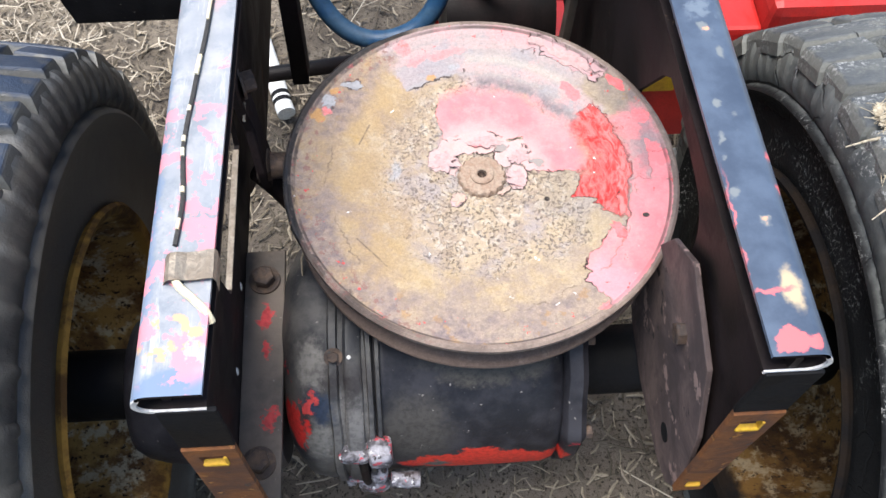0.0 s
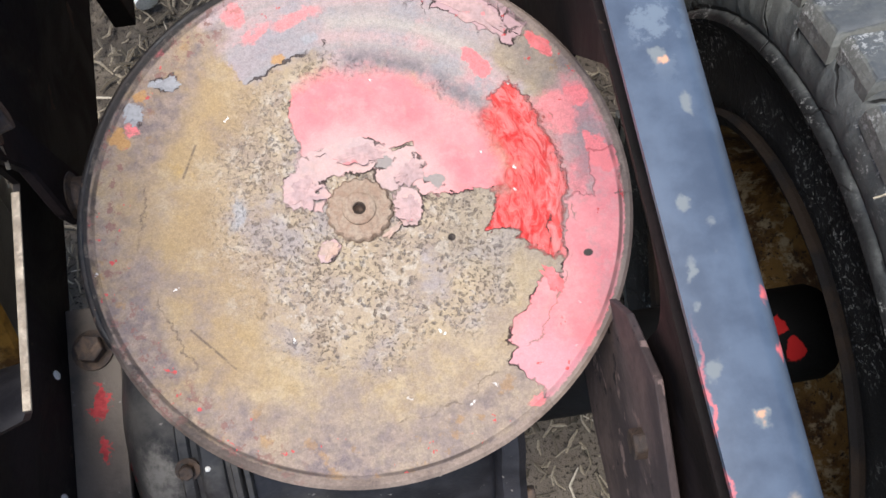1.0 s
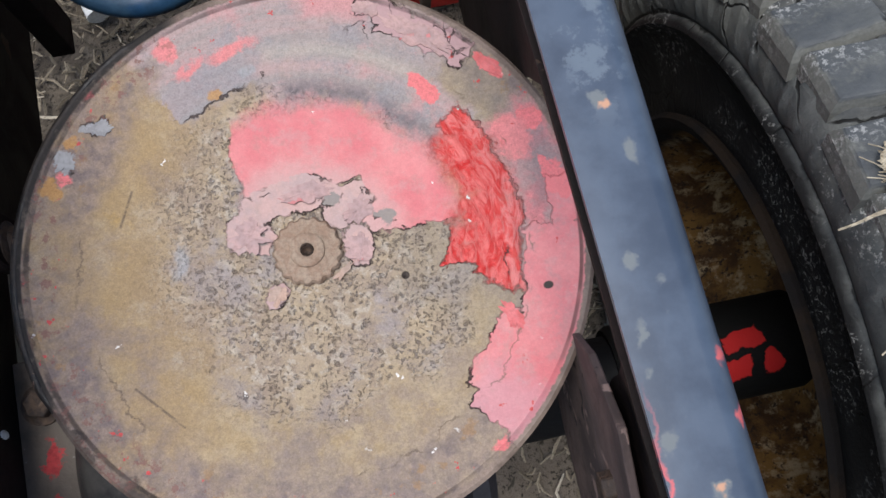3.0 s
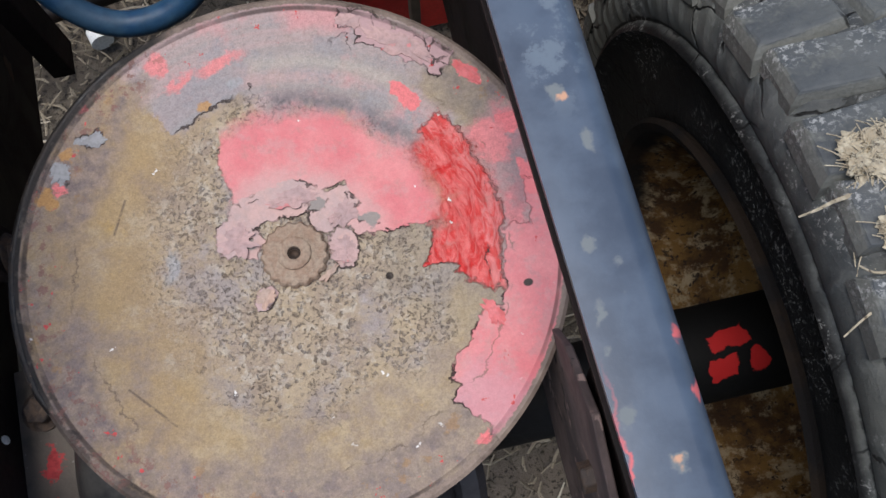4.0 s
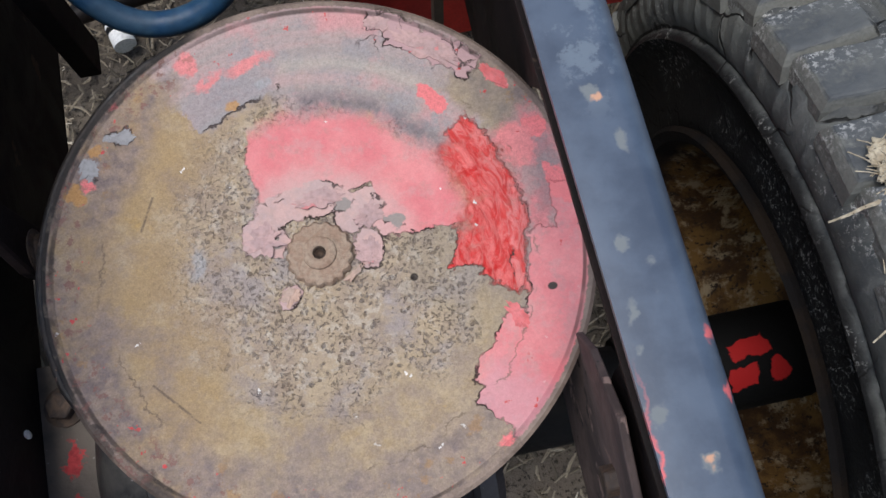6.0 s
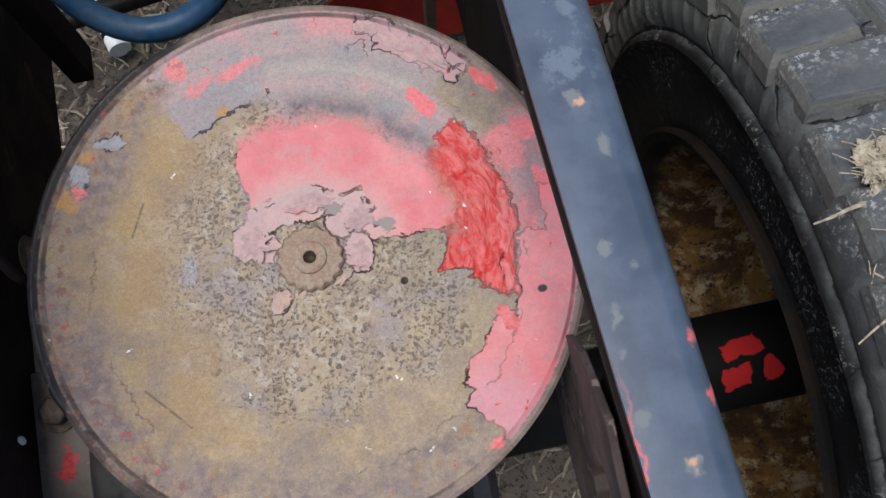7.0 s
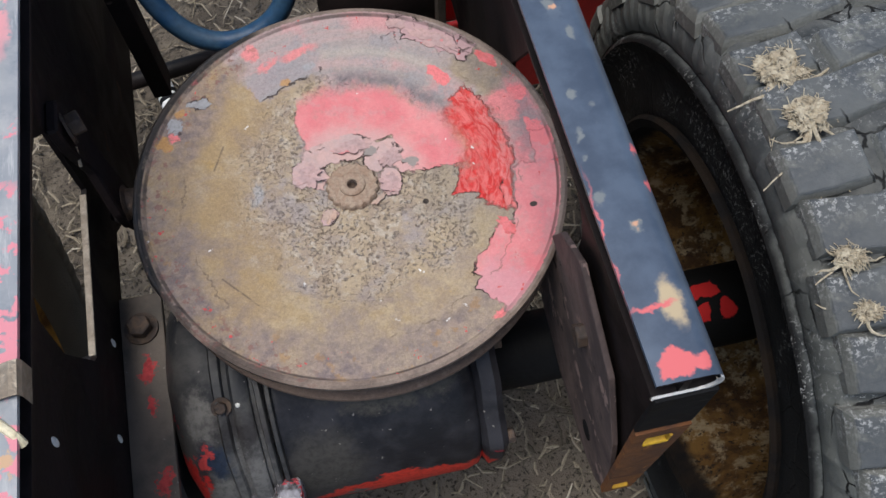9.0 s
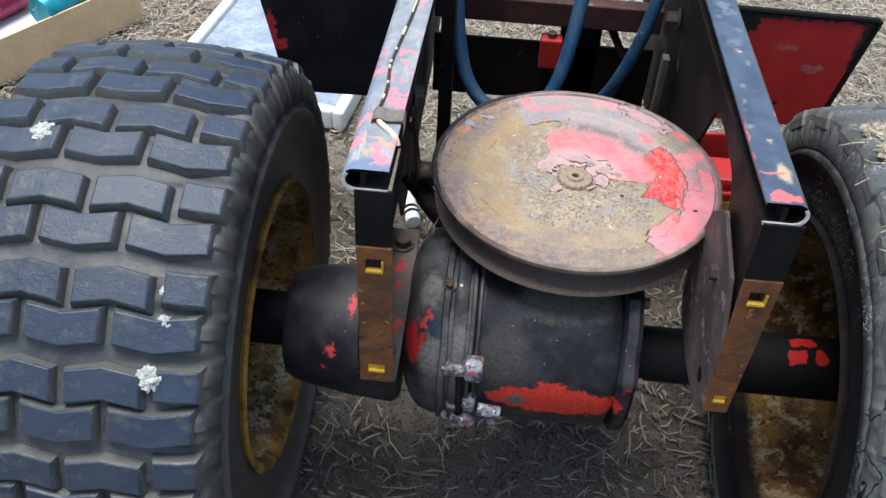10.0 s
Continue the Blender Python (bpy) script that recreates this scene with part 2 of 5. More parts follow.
    bits = inside(g.either(blob(0.133, 0.013, 0.006, 0.009), blob(0.129, 0.022, 0.003, 0.004), blob(0.138, 0.003, 0.004, 0.004), blob(0.076, 0.073, 0.011, 0.006, -60), blob(0.113, 0.078, 0.011, 0.004, -48), blob(0.077, -0.1155, 0.0028, 0.0016, -15),
                           blob(-0.115, 0.0625, 0.0045, 0.0022), blob(-0.098, 0.105, 0.0025, 0.003), blob(0.128, 0.045, 0.006, 0.007)))
    col = g.mix(bits, col, (0.64, 0.17, 0.175))
    soft_bits = inside(g.either(blob(-0.054, 0.121, 0.007, 0.007, 40), blob(-0.021, 0.116, 0.013, 0.003, 14), blob(-0.045, 0.109, 0.008, 0.0025, 25), blob(0.117, 0.037, 0.010, 0.014)), 0.0015)
    col = g.mix(times(soft_bits, 0.9), col, (0.62, 0.20, 0.20))
    # red, wrinkled, paler on its outer side
    red_field = g.either(arc(80, 108, 0.0715, 0.101), arc(60, 84, 0.082, 0.108), arc(96, 111, 0.09, 0.104))
    red_soft = g.ramp(g.math("ADD", r, g.math("MULTIPLY", g.math("SUBTRACT", mid, 0.5), 0.035)), 0.068, 0.088)
    red_soft = g.math("MAXIMUM", red_soft, g.ramp(cy, 0.006, -0.008))
    fray = g.math("ADD", red_field, g.math("MULTIPLY", g.math("SUBTRACT", g.noise(48, 5, 0.7), 0.5), 0.022))
    red = times(g.lerp(g.ramp(cy, -0.002, 0.010), inside(red_field, 0.0009), inside(fray, 0.009)), red_soft)
    strip_field = g.math("ADD", arc(57, 113, 0.094, 0.1120), g.math("MULTIPLY", g.math("SUBTRACT", g.noise(75, 5, 0.7, at=g.vec("ADD", g.obj, (1, 5, 2))), 0.5), 0.012))
    strip = inside(strip_field, 0.0018)
    wrinkle = g.noise(105, 5, 0.68, at=g.vec("MULTIPLY", smooth_polar, (0.65, 1.7, 1)), distortion=1.4)
    red_col = g.mix(g.ramp(wrinkle, 0.38, 0.60), (0.55, 0.026, 0.024), (0.65, 0.135, 0.125))
    strip_col = g.mix(g.ramp(wrinkle, 0.40, 0.56), (0.58, 0.055, 0.05), (0.66, 0.185, 0.175))
    col = g.mix(strip, col, strip_col)
    col = g.mix(red, col, red_col)
    # scuffed circle along the step
    step = times(g.ramp(g.math("ABSOLUTE", g.math("SUBTRACT", radius, 0.1125)), 0.0022, 0.0010), inside(arc(64, 134, 0.10, 0.125, smooth_polar), 0.003))
    col = g.mix(times(step, 0.2), col, (0.285, 0.235, 0.205))
    # mauve paint round the hub, and thicker chips
    flake_field = g.either(blob(-0.028, 0.016, 0.012, 0.012), blob(-0.004, 0.030, 0.026, 0.010), blob(0.024, 0.020, 0.014, 0.012, 20), blob(0.026, -0.003, 0.008, 0.010), blob(-0.019, -0.020, 0.007, 0.006, 40))
    flakes = inside(flake_field)
    col = g.mix(flakes, col, g.mix(g.ramp(mid, 0.4, 0.6), (0.47, 0.305, 0.28), (0.40, 0.285, 0.275)))
    gone_field = g.either(blob(0.042, 0.010, 0.004, 0.006), blob(-0.024, 0.012, 0.004, 0.004), blob(0.017, 0.024, 0.005, 0.004))
    col = g.mix(inside(gone_field), col, g.mix(mid, (0.27, 0.23, 0.205), (0.19, 0.165, 0.16)))
    chips = g.either(arc(27, 49.5, 0.1245, 0.1415), arc(21, 28, 0.130, 0.1415))
    grey_chip = g.either(blob(-0.095, 0.086, 0.008, 0.0045, 10), blob(-0.114, 0.071, 0.0055, 0.006))
    col = g.mix(inside(chips), col, g.mix(mid, (0.43, 0.275, 0.275), (0.34, 0.215, 0.225)))
    col = g.mix(inside(grey_chip), col, (0.28, 0.28, 0.29))
    rusty = inside(g.either(blob(-0.108, 0.079, 0.004, 0.003), blob(-0.122, 0.057, 0.006, 0.004), blob(-0.032, 0.092, 0.005, 0.003)), 0.001)
    col = g.mix(times(rusty, 0.8), col, (0.42, 0.22, 0.07))
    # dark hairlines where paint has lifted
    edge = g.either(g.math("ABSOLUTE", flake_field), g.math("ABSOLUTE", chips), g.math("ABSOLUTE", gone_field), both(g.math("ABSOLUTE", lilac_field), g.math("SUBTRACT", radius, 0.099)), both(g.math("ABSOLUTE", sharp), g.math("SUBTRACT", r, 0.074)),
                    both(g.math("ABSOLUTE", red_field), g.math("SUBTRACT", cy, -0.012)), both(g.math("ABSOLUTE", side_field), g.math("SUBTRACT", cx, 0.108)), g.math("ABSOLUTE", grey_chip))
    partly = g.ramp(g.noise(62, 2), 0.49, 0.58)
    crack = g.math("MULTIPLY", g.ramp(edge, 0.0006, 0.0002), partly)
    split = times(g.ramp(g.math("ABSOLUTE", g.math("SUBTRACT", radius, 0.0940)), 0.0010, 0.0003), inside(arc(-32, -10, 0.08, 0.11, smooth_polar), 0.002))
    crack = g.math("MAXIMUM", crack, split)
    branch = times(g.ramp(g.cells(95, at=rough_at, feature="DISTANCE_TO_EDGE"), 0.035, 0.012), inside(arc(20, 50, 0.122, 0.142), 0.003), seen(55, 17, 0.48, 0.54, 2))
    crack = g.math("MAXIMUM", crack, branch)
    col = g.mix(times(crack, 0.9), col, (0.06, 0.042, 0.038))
    # loose pale flecks
    fleck = g.math("MULTIPLY", g.ramp(g.cells(70, at=g.vec("ADD", rough_at, (0.3, 0.2, 0))), 0.085, 0.06), seen(20, 18, 0.50, 0.56, 2))
    col = g.mix(fleck, col, (0.68, 0.65, 0.62))
    # worn circle left by turning, a dark line inside the lip, red specks, drilled dimple
    turned = times(g.ramp(g.math("ABSOLUTE", g.math("SUBTRACT", radius, 0.1165)), 0.0009, 0.0002), seen(26, 19, 0.46, 0.56, 3), g.math("SUBTRACT", 1.0, primer))
    col = g.mix(times(turned, 0.7), col, (0.12, 0.085, 0.062))
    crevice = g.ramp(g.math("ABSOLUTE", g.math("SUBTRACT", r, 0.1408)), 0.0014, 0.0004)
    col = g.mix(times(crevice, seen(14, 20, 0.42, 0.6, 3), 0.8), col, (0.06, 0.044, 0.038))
    col = g.mix(times(seen(120, 21, 0.66, 0.69, 3), g.ramp(r, 0.118, 0.128)), col, (0.50, 0.07, 0.07))
    rim = g.ramp(g.math("ADD", r, g.math("MULTIPLY", g.math("SUBTRACT", fine, 0.5), 0.004)), 0.1418, 0.1430)
    col = g.mix(rim, col, g.mix(seen(20, 23, 0.4, 0.62), (0.135, 0.100, 0.083), (0.25, 0.19, 0.155)))
    # lip near black over an arc on the left, darker again towards -x
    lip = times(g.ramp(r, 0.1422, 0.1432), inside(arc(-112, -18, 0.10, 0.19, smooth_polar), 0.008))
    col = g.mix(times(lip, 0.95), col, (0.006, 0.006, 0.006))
    scab = times(seen(150, 26, 0.55, 0.60), g.ramp(r, 0.122, 0.130), g.ramp(xyz.outputs[0], -0.03, -0.07), g.math("SUBTRACT", 1.0, lip))
    col = g.mix(times(scab, 0.8), col, g.mix(fine, (0.25, 0.12, 0.09), (0.14, 0.08, 0.075)))
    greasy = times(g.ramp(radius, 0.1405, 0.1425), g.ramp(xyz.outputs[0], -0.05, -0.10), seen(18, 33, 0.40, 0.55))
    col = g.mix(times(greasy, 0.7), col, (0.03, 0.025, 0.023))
    # below the lip: darker brown, the groove's shade put into the colour
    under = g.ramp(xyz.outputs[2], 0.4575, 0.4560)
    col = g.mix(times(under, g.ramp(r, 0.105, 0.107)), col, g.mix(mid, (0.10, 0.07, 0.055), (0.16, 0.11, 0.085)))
    eye = g.either(g.oval(g.obj, (0.047, -0.023, 0.4535), (0.0021, 0.0021, 0.1)), g.oval(g.obj, (0.117, -0.044, 0.456), (0.0026, 0.002, 0.1)))
    col = g.mix(g.ramp(eye, 0.0004, -0.0004), col, (0.03, 0.022, 0.018))
    # two scratches and a worn blue-grey smear on the smooth side
    scratch = g.either(g.slab(plain, (-0.0875, 0.040, 0), (0.0004, 0.010), -25), g.slab(plain, (-0.0845, -0.0645, 0), (0.0004, 0.016), 42))
    col = g.mix(times(g.ramp(scratch, 0.0006, -0.0002), seen(90, 34, 0.40, 0.5, 3), 0.75), col, (0.11, 0.08, 0.06))
    smear = inside(g.either(blob(-0.066, 0.006, 0.0035, 0.009, -18), blob(-0.015, 0.101, 0.0045, 0.003)), 0.0015)
    col = g.mix(times(smear, 0.65), col, (0.30, 0.305, 0.315))
    # dust over everything and fine tone
    col = g.mix(times(seen(85, 22, 0.54, 0.70), 0.28), col, (0.27, 0.215, 0.175))
    paint = g.math("MAXIMUM", g.math("MAXIMUM", g.math("MAXIMUM", main, side), g.math("MAXIMUM", red, strip)), g.math("MAXIMUM", flakes, inside(chips)))
    shade = g.node("ShaderNodeMapRange")
    g.wire(g.math("ADD", g.math("MULTIPLY", speck, 0.5), g.math("MULTIPLY", fine, 0.5)), shade.inputs[0])
    for k, v in ((1, 0.32), (2, 0.68), (3, 0.72), (4, 1.24)):
        shade.inputs[k].default_value = v
    tone = g.node("ShaderNodeCombineColor")
    for k in range(3):
        g.wire(shade.outputs[0], tone.inputs[k])
    col = g.mix(g.lerp(paint, 1.0, 0.4), col, tone.outputs[0], "MULTIPLY")
    height = g.lerp(paint, height, g.math("ADD", 0.75, g.math("MULTIPLY", g.noise(90, 4, 0.6), 0.8)))
    height = g.math("ADD", height, g.math("MULTIPLY", g.math("MULTIPLY", g.math("MAXIMUM", red, strip), wrinkle), 2.6))
    height = g.math("SUBTRACT", height, g.math("MULTIPLY", crack, 1.0))
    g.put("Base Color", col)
    g.put("Roughness", g.lerp(red, g.lerp(paint, 0.78, 0.60), 0.40))
    g.bump(height, 1.0, 0.0010)
    return g.mat


def rail_material(name, tones, chips, rough=(0.28, 0.45)):
    """Worn paint with chips; the fields come from chips(g, at)."""
    g = Graph(name, spec=0.5)
    mid, fine = g.noise(38, 5, 0.6), g.noise(420, 3, 0.6)
    col = g.mix(g.ramp(mid, 0.35, 0.68), *tones)
    tear = g.vec("SCALE", g.vec("SUBTRACT", g.noise(70, 4, 0.65, color=True), (0.5, 0.5, 0.5)), scale=0.016)
    at = g.vec("ADD", g.obj, tear)
    rough_out = g.lerp(mid, *rough)
    for colour, field, soft in chips(g, at):
        mask = g.ramp(field, soft, -soft)
        col = g.mix(mask, col, colour)
        rough_out = g.lerp(mask, rough_out, 0.7)
    g.put("Base Color", col)
    g.put("Roughness", rough_out)
    g.bump(g.math("ADD", g.math("MULTIPLY", fine, 0.4), g.math("MULTIPLY", mid, 2.0)), 0.14, 0.0006)
    return g.mat


def right_chips(g, at):
    def spot(x, y, a, b=None):
        return g.oval(at, (x, y, 0.617), (a, b or a, 0.02))
    pale = g.either(spot(0.119, -0.007, 0.003, 0.004), spot(0.127, -0.028, 0.0025, 0.004), spot(0.116, -0.066, 0.003), spot(0.126, -0.144, 0.0032), spot(0.114, -0.126, 0.0025, 0.004), spot(0.113, -0.090, 0.002, 0.004), spot(0.118, 0.075, 0.004, 0.008))
    few = g.math("ADD", g.math("SUBTRACT", g.cells(75, at=at), 0.085), g.math("MULTIPLY", g.ramp(g.noise(22, 2), 0.56, 0.48), 0.5))
    scrape = g.math("SUBTRACT", 0.56, g.noise(60, 6, 0.7))
    scrape = g.math("MAXIMUM", g.math("MULTIPLY", scrape, 0.1), g.oval(g.obj, (0.122, 0.045, 0.617), (0.014, 0.055, 0.1)))
    ochre = spot(0.131, -0.186, 0.006, 0.012)
    heart = g.either(spot(0.126, -0.144, 0.0018), spot(0.121, -0.009, 0.002))
    pink = g.either(spot(0.124, -0.2125, 0.009, 0.0065), spot(0.1345, -0.2145, 0.004, 0.004), spot(0.122, -0.186, 0.011, 0.0015), spot(0.138, -0.103, 0.0012, 0.002), spot(0.1400, -0.122, 0.0018, 0.004), spot(0.1100, -0.15, 0.0008, 0.025))
    return [((0.135, 0.150, 0.155), g.either(pale, g.math("MULTIPLY", few, 0.01)), 0.0009), ((0.105, 0.135, 0.170), scrape, 0.004), ((0.40, 0.31, 0.19), ochre, 0.002),
            ((0.48, 0.26, 0.16), heart, 0.001), ((0.58, 0.115, 0.12), pink, 0.0008)]


def left_chips(g, at):
    def flaked(scale, edge, k):
        return g.math("MULTIPLY", g.math("SUBTRACT", edge, g.noise(scale, 5, 0.62, at=g.vec("ADD", g.obj, (k, 2 * k, 0)))), 0.06)
    near = g.oval(g.obj, (-0.180, -0.135, 0.613), (0.05, 0.085, 0.08))
    pink = g.math("MAXIMUM", flaked(85, 0.545, 3), g.math("MULTIPLY", near, 0.3))
    few = flaked(60, 0.665, 9)
    strip = g.math("MAXIMUM", g.oval(at, (-0.1665, 0.10, 0.616), (0.006, 0.075, 0.02)), flaked(60, 0.46, 5))
    ochre = g.math("MAXIMUM", g.oval(at, (-0.18, -0.196, 0.613), (0.018, 0.012, 0.03)), flaked(90, 0.52, 7))
    blue = g.either(g.oval(at, (-0.18, -0.224, 0.613), (0.02, 0.012, 0.03)), g.oval(at, (-0.195, -0.1, 0.613), (0.003, 0.12, 0.03)), g.oval(at, (-0.1965, -0.1, 0.606), (0.003, 0.2, 0.012)))
    dirt = g.math("MULTIPLY", g.math("SUBTRACT", 0.54, g.noise(30, 6, 0.7)), 0.1)
    streak = g.math("MULTIPLY", g.math("SUBTRACT", 0.60, g.noise(40, 5, 0.7, at=g.vec("MULTIPLY", g.obj, (3, 0.4, 1)))), 0.1)
    return [((0.165, 0.185, 0.21), dirt, 0.010), ((0.34, 0.345, 0.35), streak, 0.006), ((0.13, 0.18, 0.26), blue, 0.0025), ((0.46, 0.29, 0.17), ochre, 0.001), ((0.57, 0.20, 0.235), g.either(pink, few), 0.0012), ((0.55, 0.25, 0.27), strip, 0.0015)]


def casting_material(name, tones, patches, spec=0.3):
    """A greasy casting with ragged patches of (colour, place, half axes)."""
    g = Graph(name, spec=spec)
    mid, fine = g.noise(26, 5, 0.65), g.noise(240, 4, 0.65)
    col = g.mix(g.ramp(mid, 0.38, 0.66), *tones)
    tear = g.vec("SCALE", g.vec("SUBTRACT", g.noise(70, 6, 0.75, color=True), (0.5, 0.5, 0.5)), scale=0.036)
    at = g.vec("ADD", g.obj, tear)
    rough_out = g.lerp(mid, 0.38, 0.62)
    for colour, place, size, soft in patches:
        mask = g.ramp(g.oval(at, place, size), soft, -soft)
        col = g.mix(mask, col, g.mix(g.ramp(fine, 0.4, 0.7), colour, tuple(0.6 * c for c in colour)))
        rough_out = g.lerp(mask, rough_out, 0.6)
    fleck = g.ramp(g.noise(190, 3, 0.6, at=g.vec("ADD", g.obj, (3, 1, 2))), 0.70, 0.74)
    col = g.mix(fleck, col, (0.22, 0.20, 0.18))
    g.put("Base Color", col)
    g.put("Roughness", rough_out)
    g.bump(g.math("ADD", g.math("MULTIPLY", fine, 0.6), mid), 0.6, 0.001)
    return g.mat


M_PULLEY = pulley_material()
M_RAIL_R = rail_material("scuffed_blue_black_paint", ((0.040, 0.056, 0.084), (0.066, 0.090, 0.128)), right_chips)
M_RAIL_L = rail_material("scuffed_grey_pink_paint", ((0.215, 0.228, 0.245), (0.30, 0.302, 0.308)), left_chips, (0.45, 0.65))
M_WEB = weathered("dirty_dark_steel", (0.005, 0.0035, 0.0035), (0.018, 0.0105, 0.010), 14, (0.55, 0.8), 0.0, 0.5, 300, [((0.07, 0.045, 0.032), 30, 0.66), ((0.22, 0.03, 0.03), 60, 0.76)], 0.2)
M_BARE_EDGE = weathered("bare_steel_edge", (0.72, 0.71, 0.70), (0.52, 0.50, 0.48), 60, (0.4, 0.55), 0.2, 0.3)
M_STRAP = weathered("orange_rust", (0.21, 0.075, 0.020), (0.085, 0.040, 0.024), 34, (0.75, 0.9), 0.0, 0.6, 350, [((0.34, 0.15, 0.035), 90, 0.64), ((0.05, 0.034, 0.027), 60, 0.60)])
M_YELLOW = weathered("yellow_paint", (0.62, 0.36, 0.02), (0.50, 0.27, 0.03), 80, (0.5, 0.7), 0, 0.3)
M_BRACKET = casting_material("dusty_brown_steel", ((0.118, 0.095, 0.078), (0.07, 0.06, 0.052)), [((0.50, 0.05, 0.055), (-0.172, -0.072, 0.372), (0.0045, 0.010, 0.02), 0.0008), ((0.50, 0.05, 0.055), (-0.170, -0.100, 0.372), (0.0035, 0.005, 0.02), 0.0008), ((0.44, 0.05, 0.05), (-0.168, -0.155, 0.372), (0.005, 0.008, 0.02), 0.0008)], 0.2)
M_BOLT = weathered("rusty_bolt", (0.10, 0.065, 0.045), (0.055, 0.045, 0.042), 120, (0.55, 0.8), 0.3, 0.5)
M_HOUSING = casting_material("greasy_black_casting", ((0.008, 0.008, 0.011), (0.030, 0.029, 0.034)), [
    ((0.085, 0.076, 0.062), (0.000, -0.120, 0.391), (0.050, 0.028, 0.012), 0.004), ((0.05, 0.046, 0.042), (-0.06, -0.16, 0.345), (0.028, 0.03, 0.035), 0.012), ((0.56, 0.035, 0.02), (-0.004, -0.165, 0.303), (0.068, 0.06, 0.020), 0.001),
    ((0.56, 0.035, 0.02), (-0.006, -0.175, 0.322), (0.016, 0.02, 0.008), 0.001), ((0.10, 0.10, 0.09), (-0.043, -0.178, 0.302), (0.013, 0.02, 0.008), 0.002), ((0.50, 0.05, 0.05), (-0.232, -0.160, 0.325), (0.0045, 0.02, 0.007), 0.001), ((0.50, 0.05, 0.06), (-0.240, -0.16, 0.305), (0.004, 0.02, 0.005), 0.001),
    ((0.50, 0.05, 0.06), (-0.215, -0.13, 0.362), (0.005, 0.02, 0.011), 0.001), ((0.5, 0.03, 0.05), (0.064, -0.17, 0.33), (0.003, 0.02, 0.004), 0.001)])
M_HOUSING_GREY = casting_material("grey_oily_casting", ((0.022, 0.023, 0.026), (0.085, 0.080, 0.074)), [
    ((0.20, 0.185, 0.165), (-0.134, -0.125, 0.392), (0.012, 0.02, 0.013), 0.005), ((0.175, 0.165, 0.150), (-0.131, -0.170, 0.350), (0.013, 0.02, 0.020), 0.005), ((0.024, 0.036, 0.062), (-0.130, -0.155, 0.375), (0.012, 0.02, 0.010), 0.004),
    ((0.15, 0.142, 0.135), (-0.104, -0.165, 0.365), (0.014, 0.03, 0.030), 0.008), ((0.030, 0.026, 0.026), (-0.108, -0.14, 0.392), (0.02, 0.02, 0.008), 0.006),
    ((0.55, 0.03, 0.025), (-0.149, -0.152, 0.347), (0.0105, 0.026, 0.019), 0.001), ((0.55, 0.06, 0.055), (-0.139, -0.155, 0.372), (0.0045, 0.02, 0.005), 0.0008), ((0.55, 0.06, 0.055), (-0.134, -0.150, 0.376), (0.0035, 0.02, 0.004), 0.0008), ((0.5, 0.05, 0.05), (-0.157, -0.128, 0.375), (0.004, 0.02, 0.005), 0.0008)])
M_BLACK = weathered("flat_black_paint", (0.003, 0.003, 0.0035), (0.007, 0.007, 0.008), 30, (0.6, 0.8), 0.0, 0.4, 300, (), 0.18)
M_RED = weathered("red_paint", (0.50, 0.020, 0.016), (0.38, 0.022, 0.02), 22, (0.35, 0.55), 0.0, 0.25, 400, [((0.22, 0.06, 0.05), 70, 0.68)])
M_RED_PANEL = casting_material("worn_red_panel", ((0.36, 0.018, 0.016), (0.42, 0.022, 0.018)), [((0.016, 0.013, 0.012), (0.362, 0.25, 0.45), (0.030, 0.05, 0.16), 0.003), ((0.014, 0.012, 0.012), (0.26, 0.25, 0.535), (0.16, 0.05, 0.020), 0.002), ((0.014, 0.012, 0.012), (0.20, 0.25, 0.51), (0.014, 0.05, 0.016), 0.002),
    ((0.36, 0.11, 0.095), (0.292, 0.25, 0.452), (0.012, 0.05, 0.006), 0.003), ((0.36, 0.10, 0.09), (0.255, 0.25, 0.478), (0.012, 0.05, 0.004), 0.003), ((0.01, 0.01, 0.01), (0.262, 0.25, 0.40), (0.004, 0.05, 0.004), 0.001)])
M_BLACK_PANEL = casting_material("worn_black_panel", ((0.004, 0.004, 0.005), (0.011, 0.010, 0.011)), [((0.40, 0.025, 0.025), (-0.379, 0.256, 0.445), (0.009, 0.05, 0.022), 0.001), ((0.38, 0.025, 0.025), (-0.368, 0.256, 0.425), (0.010, 0.05, 0.006), 0.001)])
M_GUSSET = weathered("pinkish_rusty_plate", (0.150, 0.104, 0.092), (0.056, 0.041, 0.040), 16, (0.65, 0.85), 0.0, 0.5, 300, [((0.27, 0.185, 0.16), 26, 0.58), ((0.02, 0.016, 0.016), 40, 0.62)])
M_CROSS = weathered("brown_red_primer", (0.085, 0.030, 0.024), (0.045, 0.020, 0.018), 24, (0.6, 0.8), 0.0, 0.4, 300, [((0.16, 0.12, 0.09), 40, 0.64)])
M_BLUE = weathered("blue_rubber_hose", (0.014, 0.055, 0.125), (0.03, 0.075, 0.13), 40, (0.4, 0.6), 0.0, 0.3, 200, [((0.16, 0.19, 0.22), 60, 0.67)])
M_WHITE = weathered("white_plastic", (0.78, 0.77, 0.74), (0.68, 0.67, 0.63), 30, (0.4, 0.6), 0.0, 0.2)
M_SHEET = weathered("blue_grey_sheet", (0.25, 0.295, 0.355), (0.36, 0.405, 0.455), 22, (0.35, 0.55), 0.0, 0.3, 120)
M_CARD = weathered("brown_cardboard", (0.82, 0.58, 0.33), (0.72, 0.50, 0.28), 14, (0.75, 0.9), 0.0, 0.3, 300)
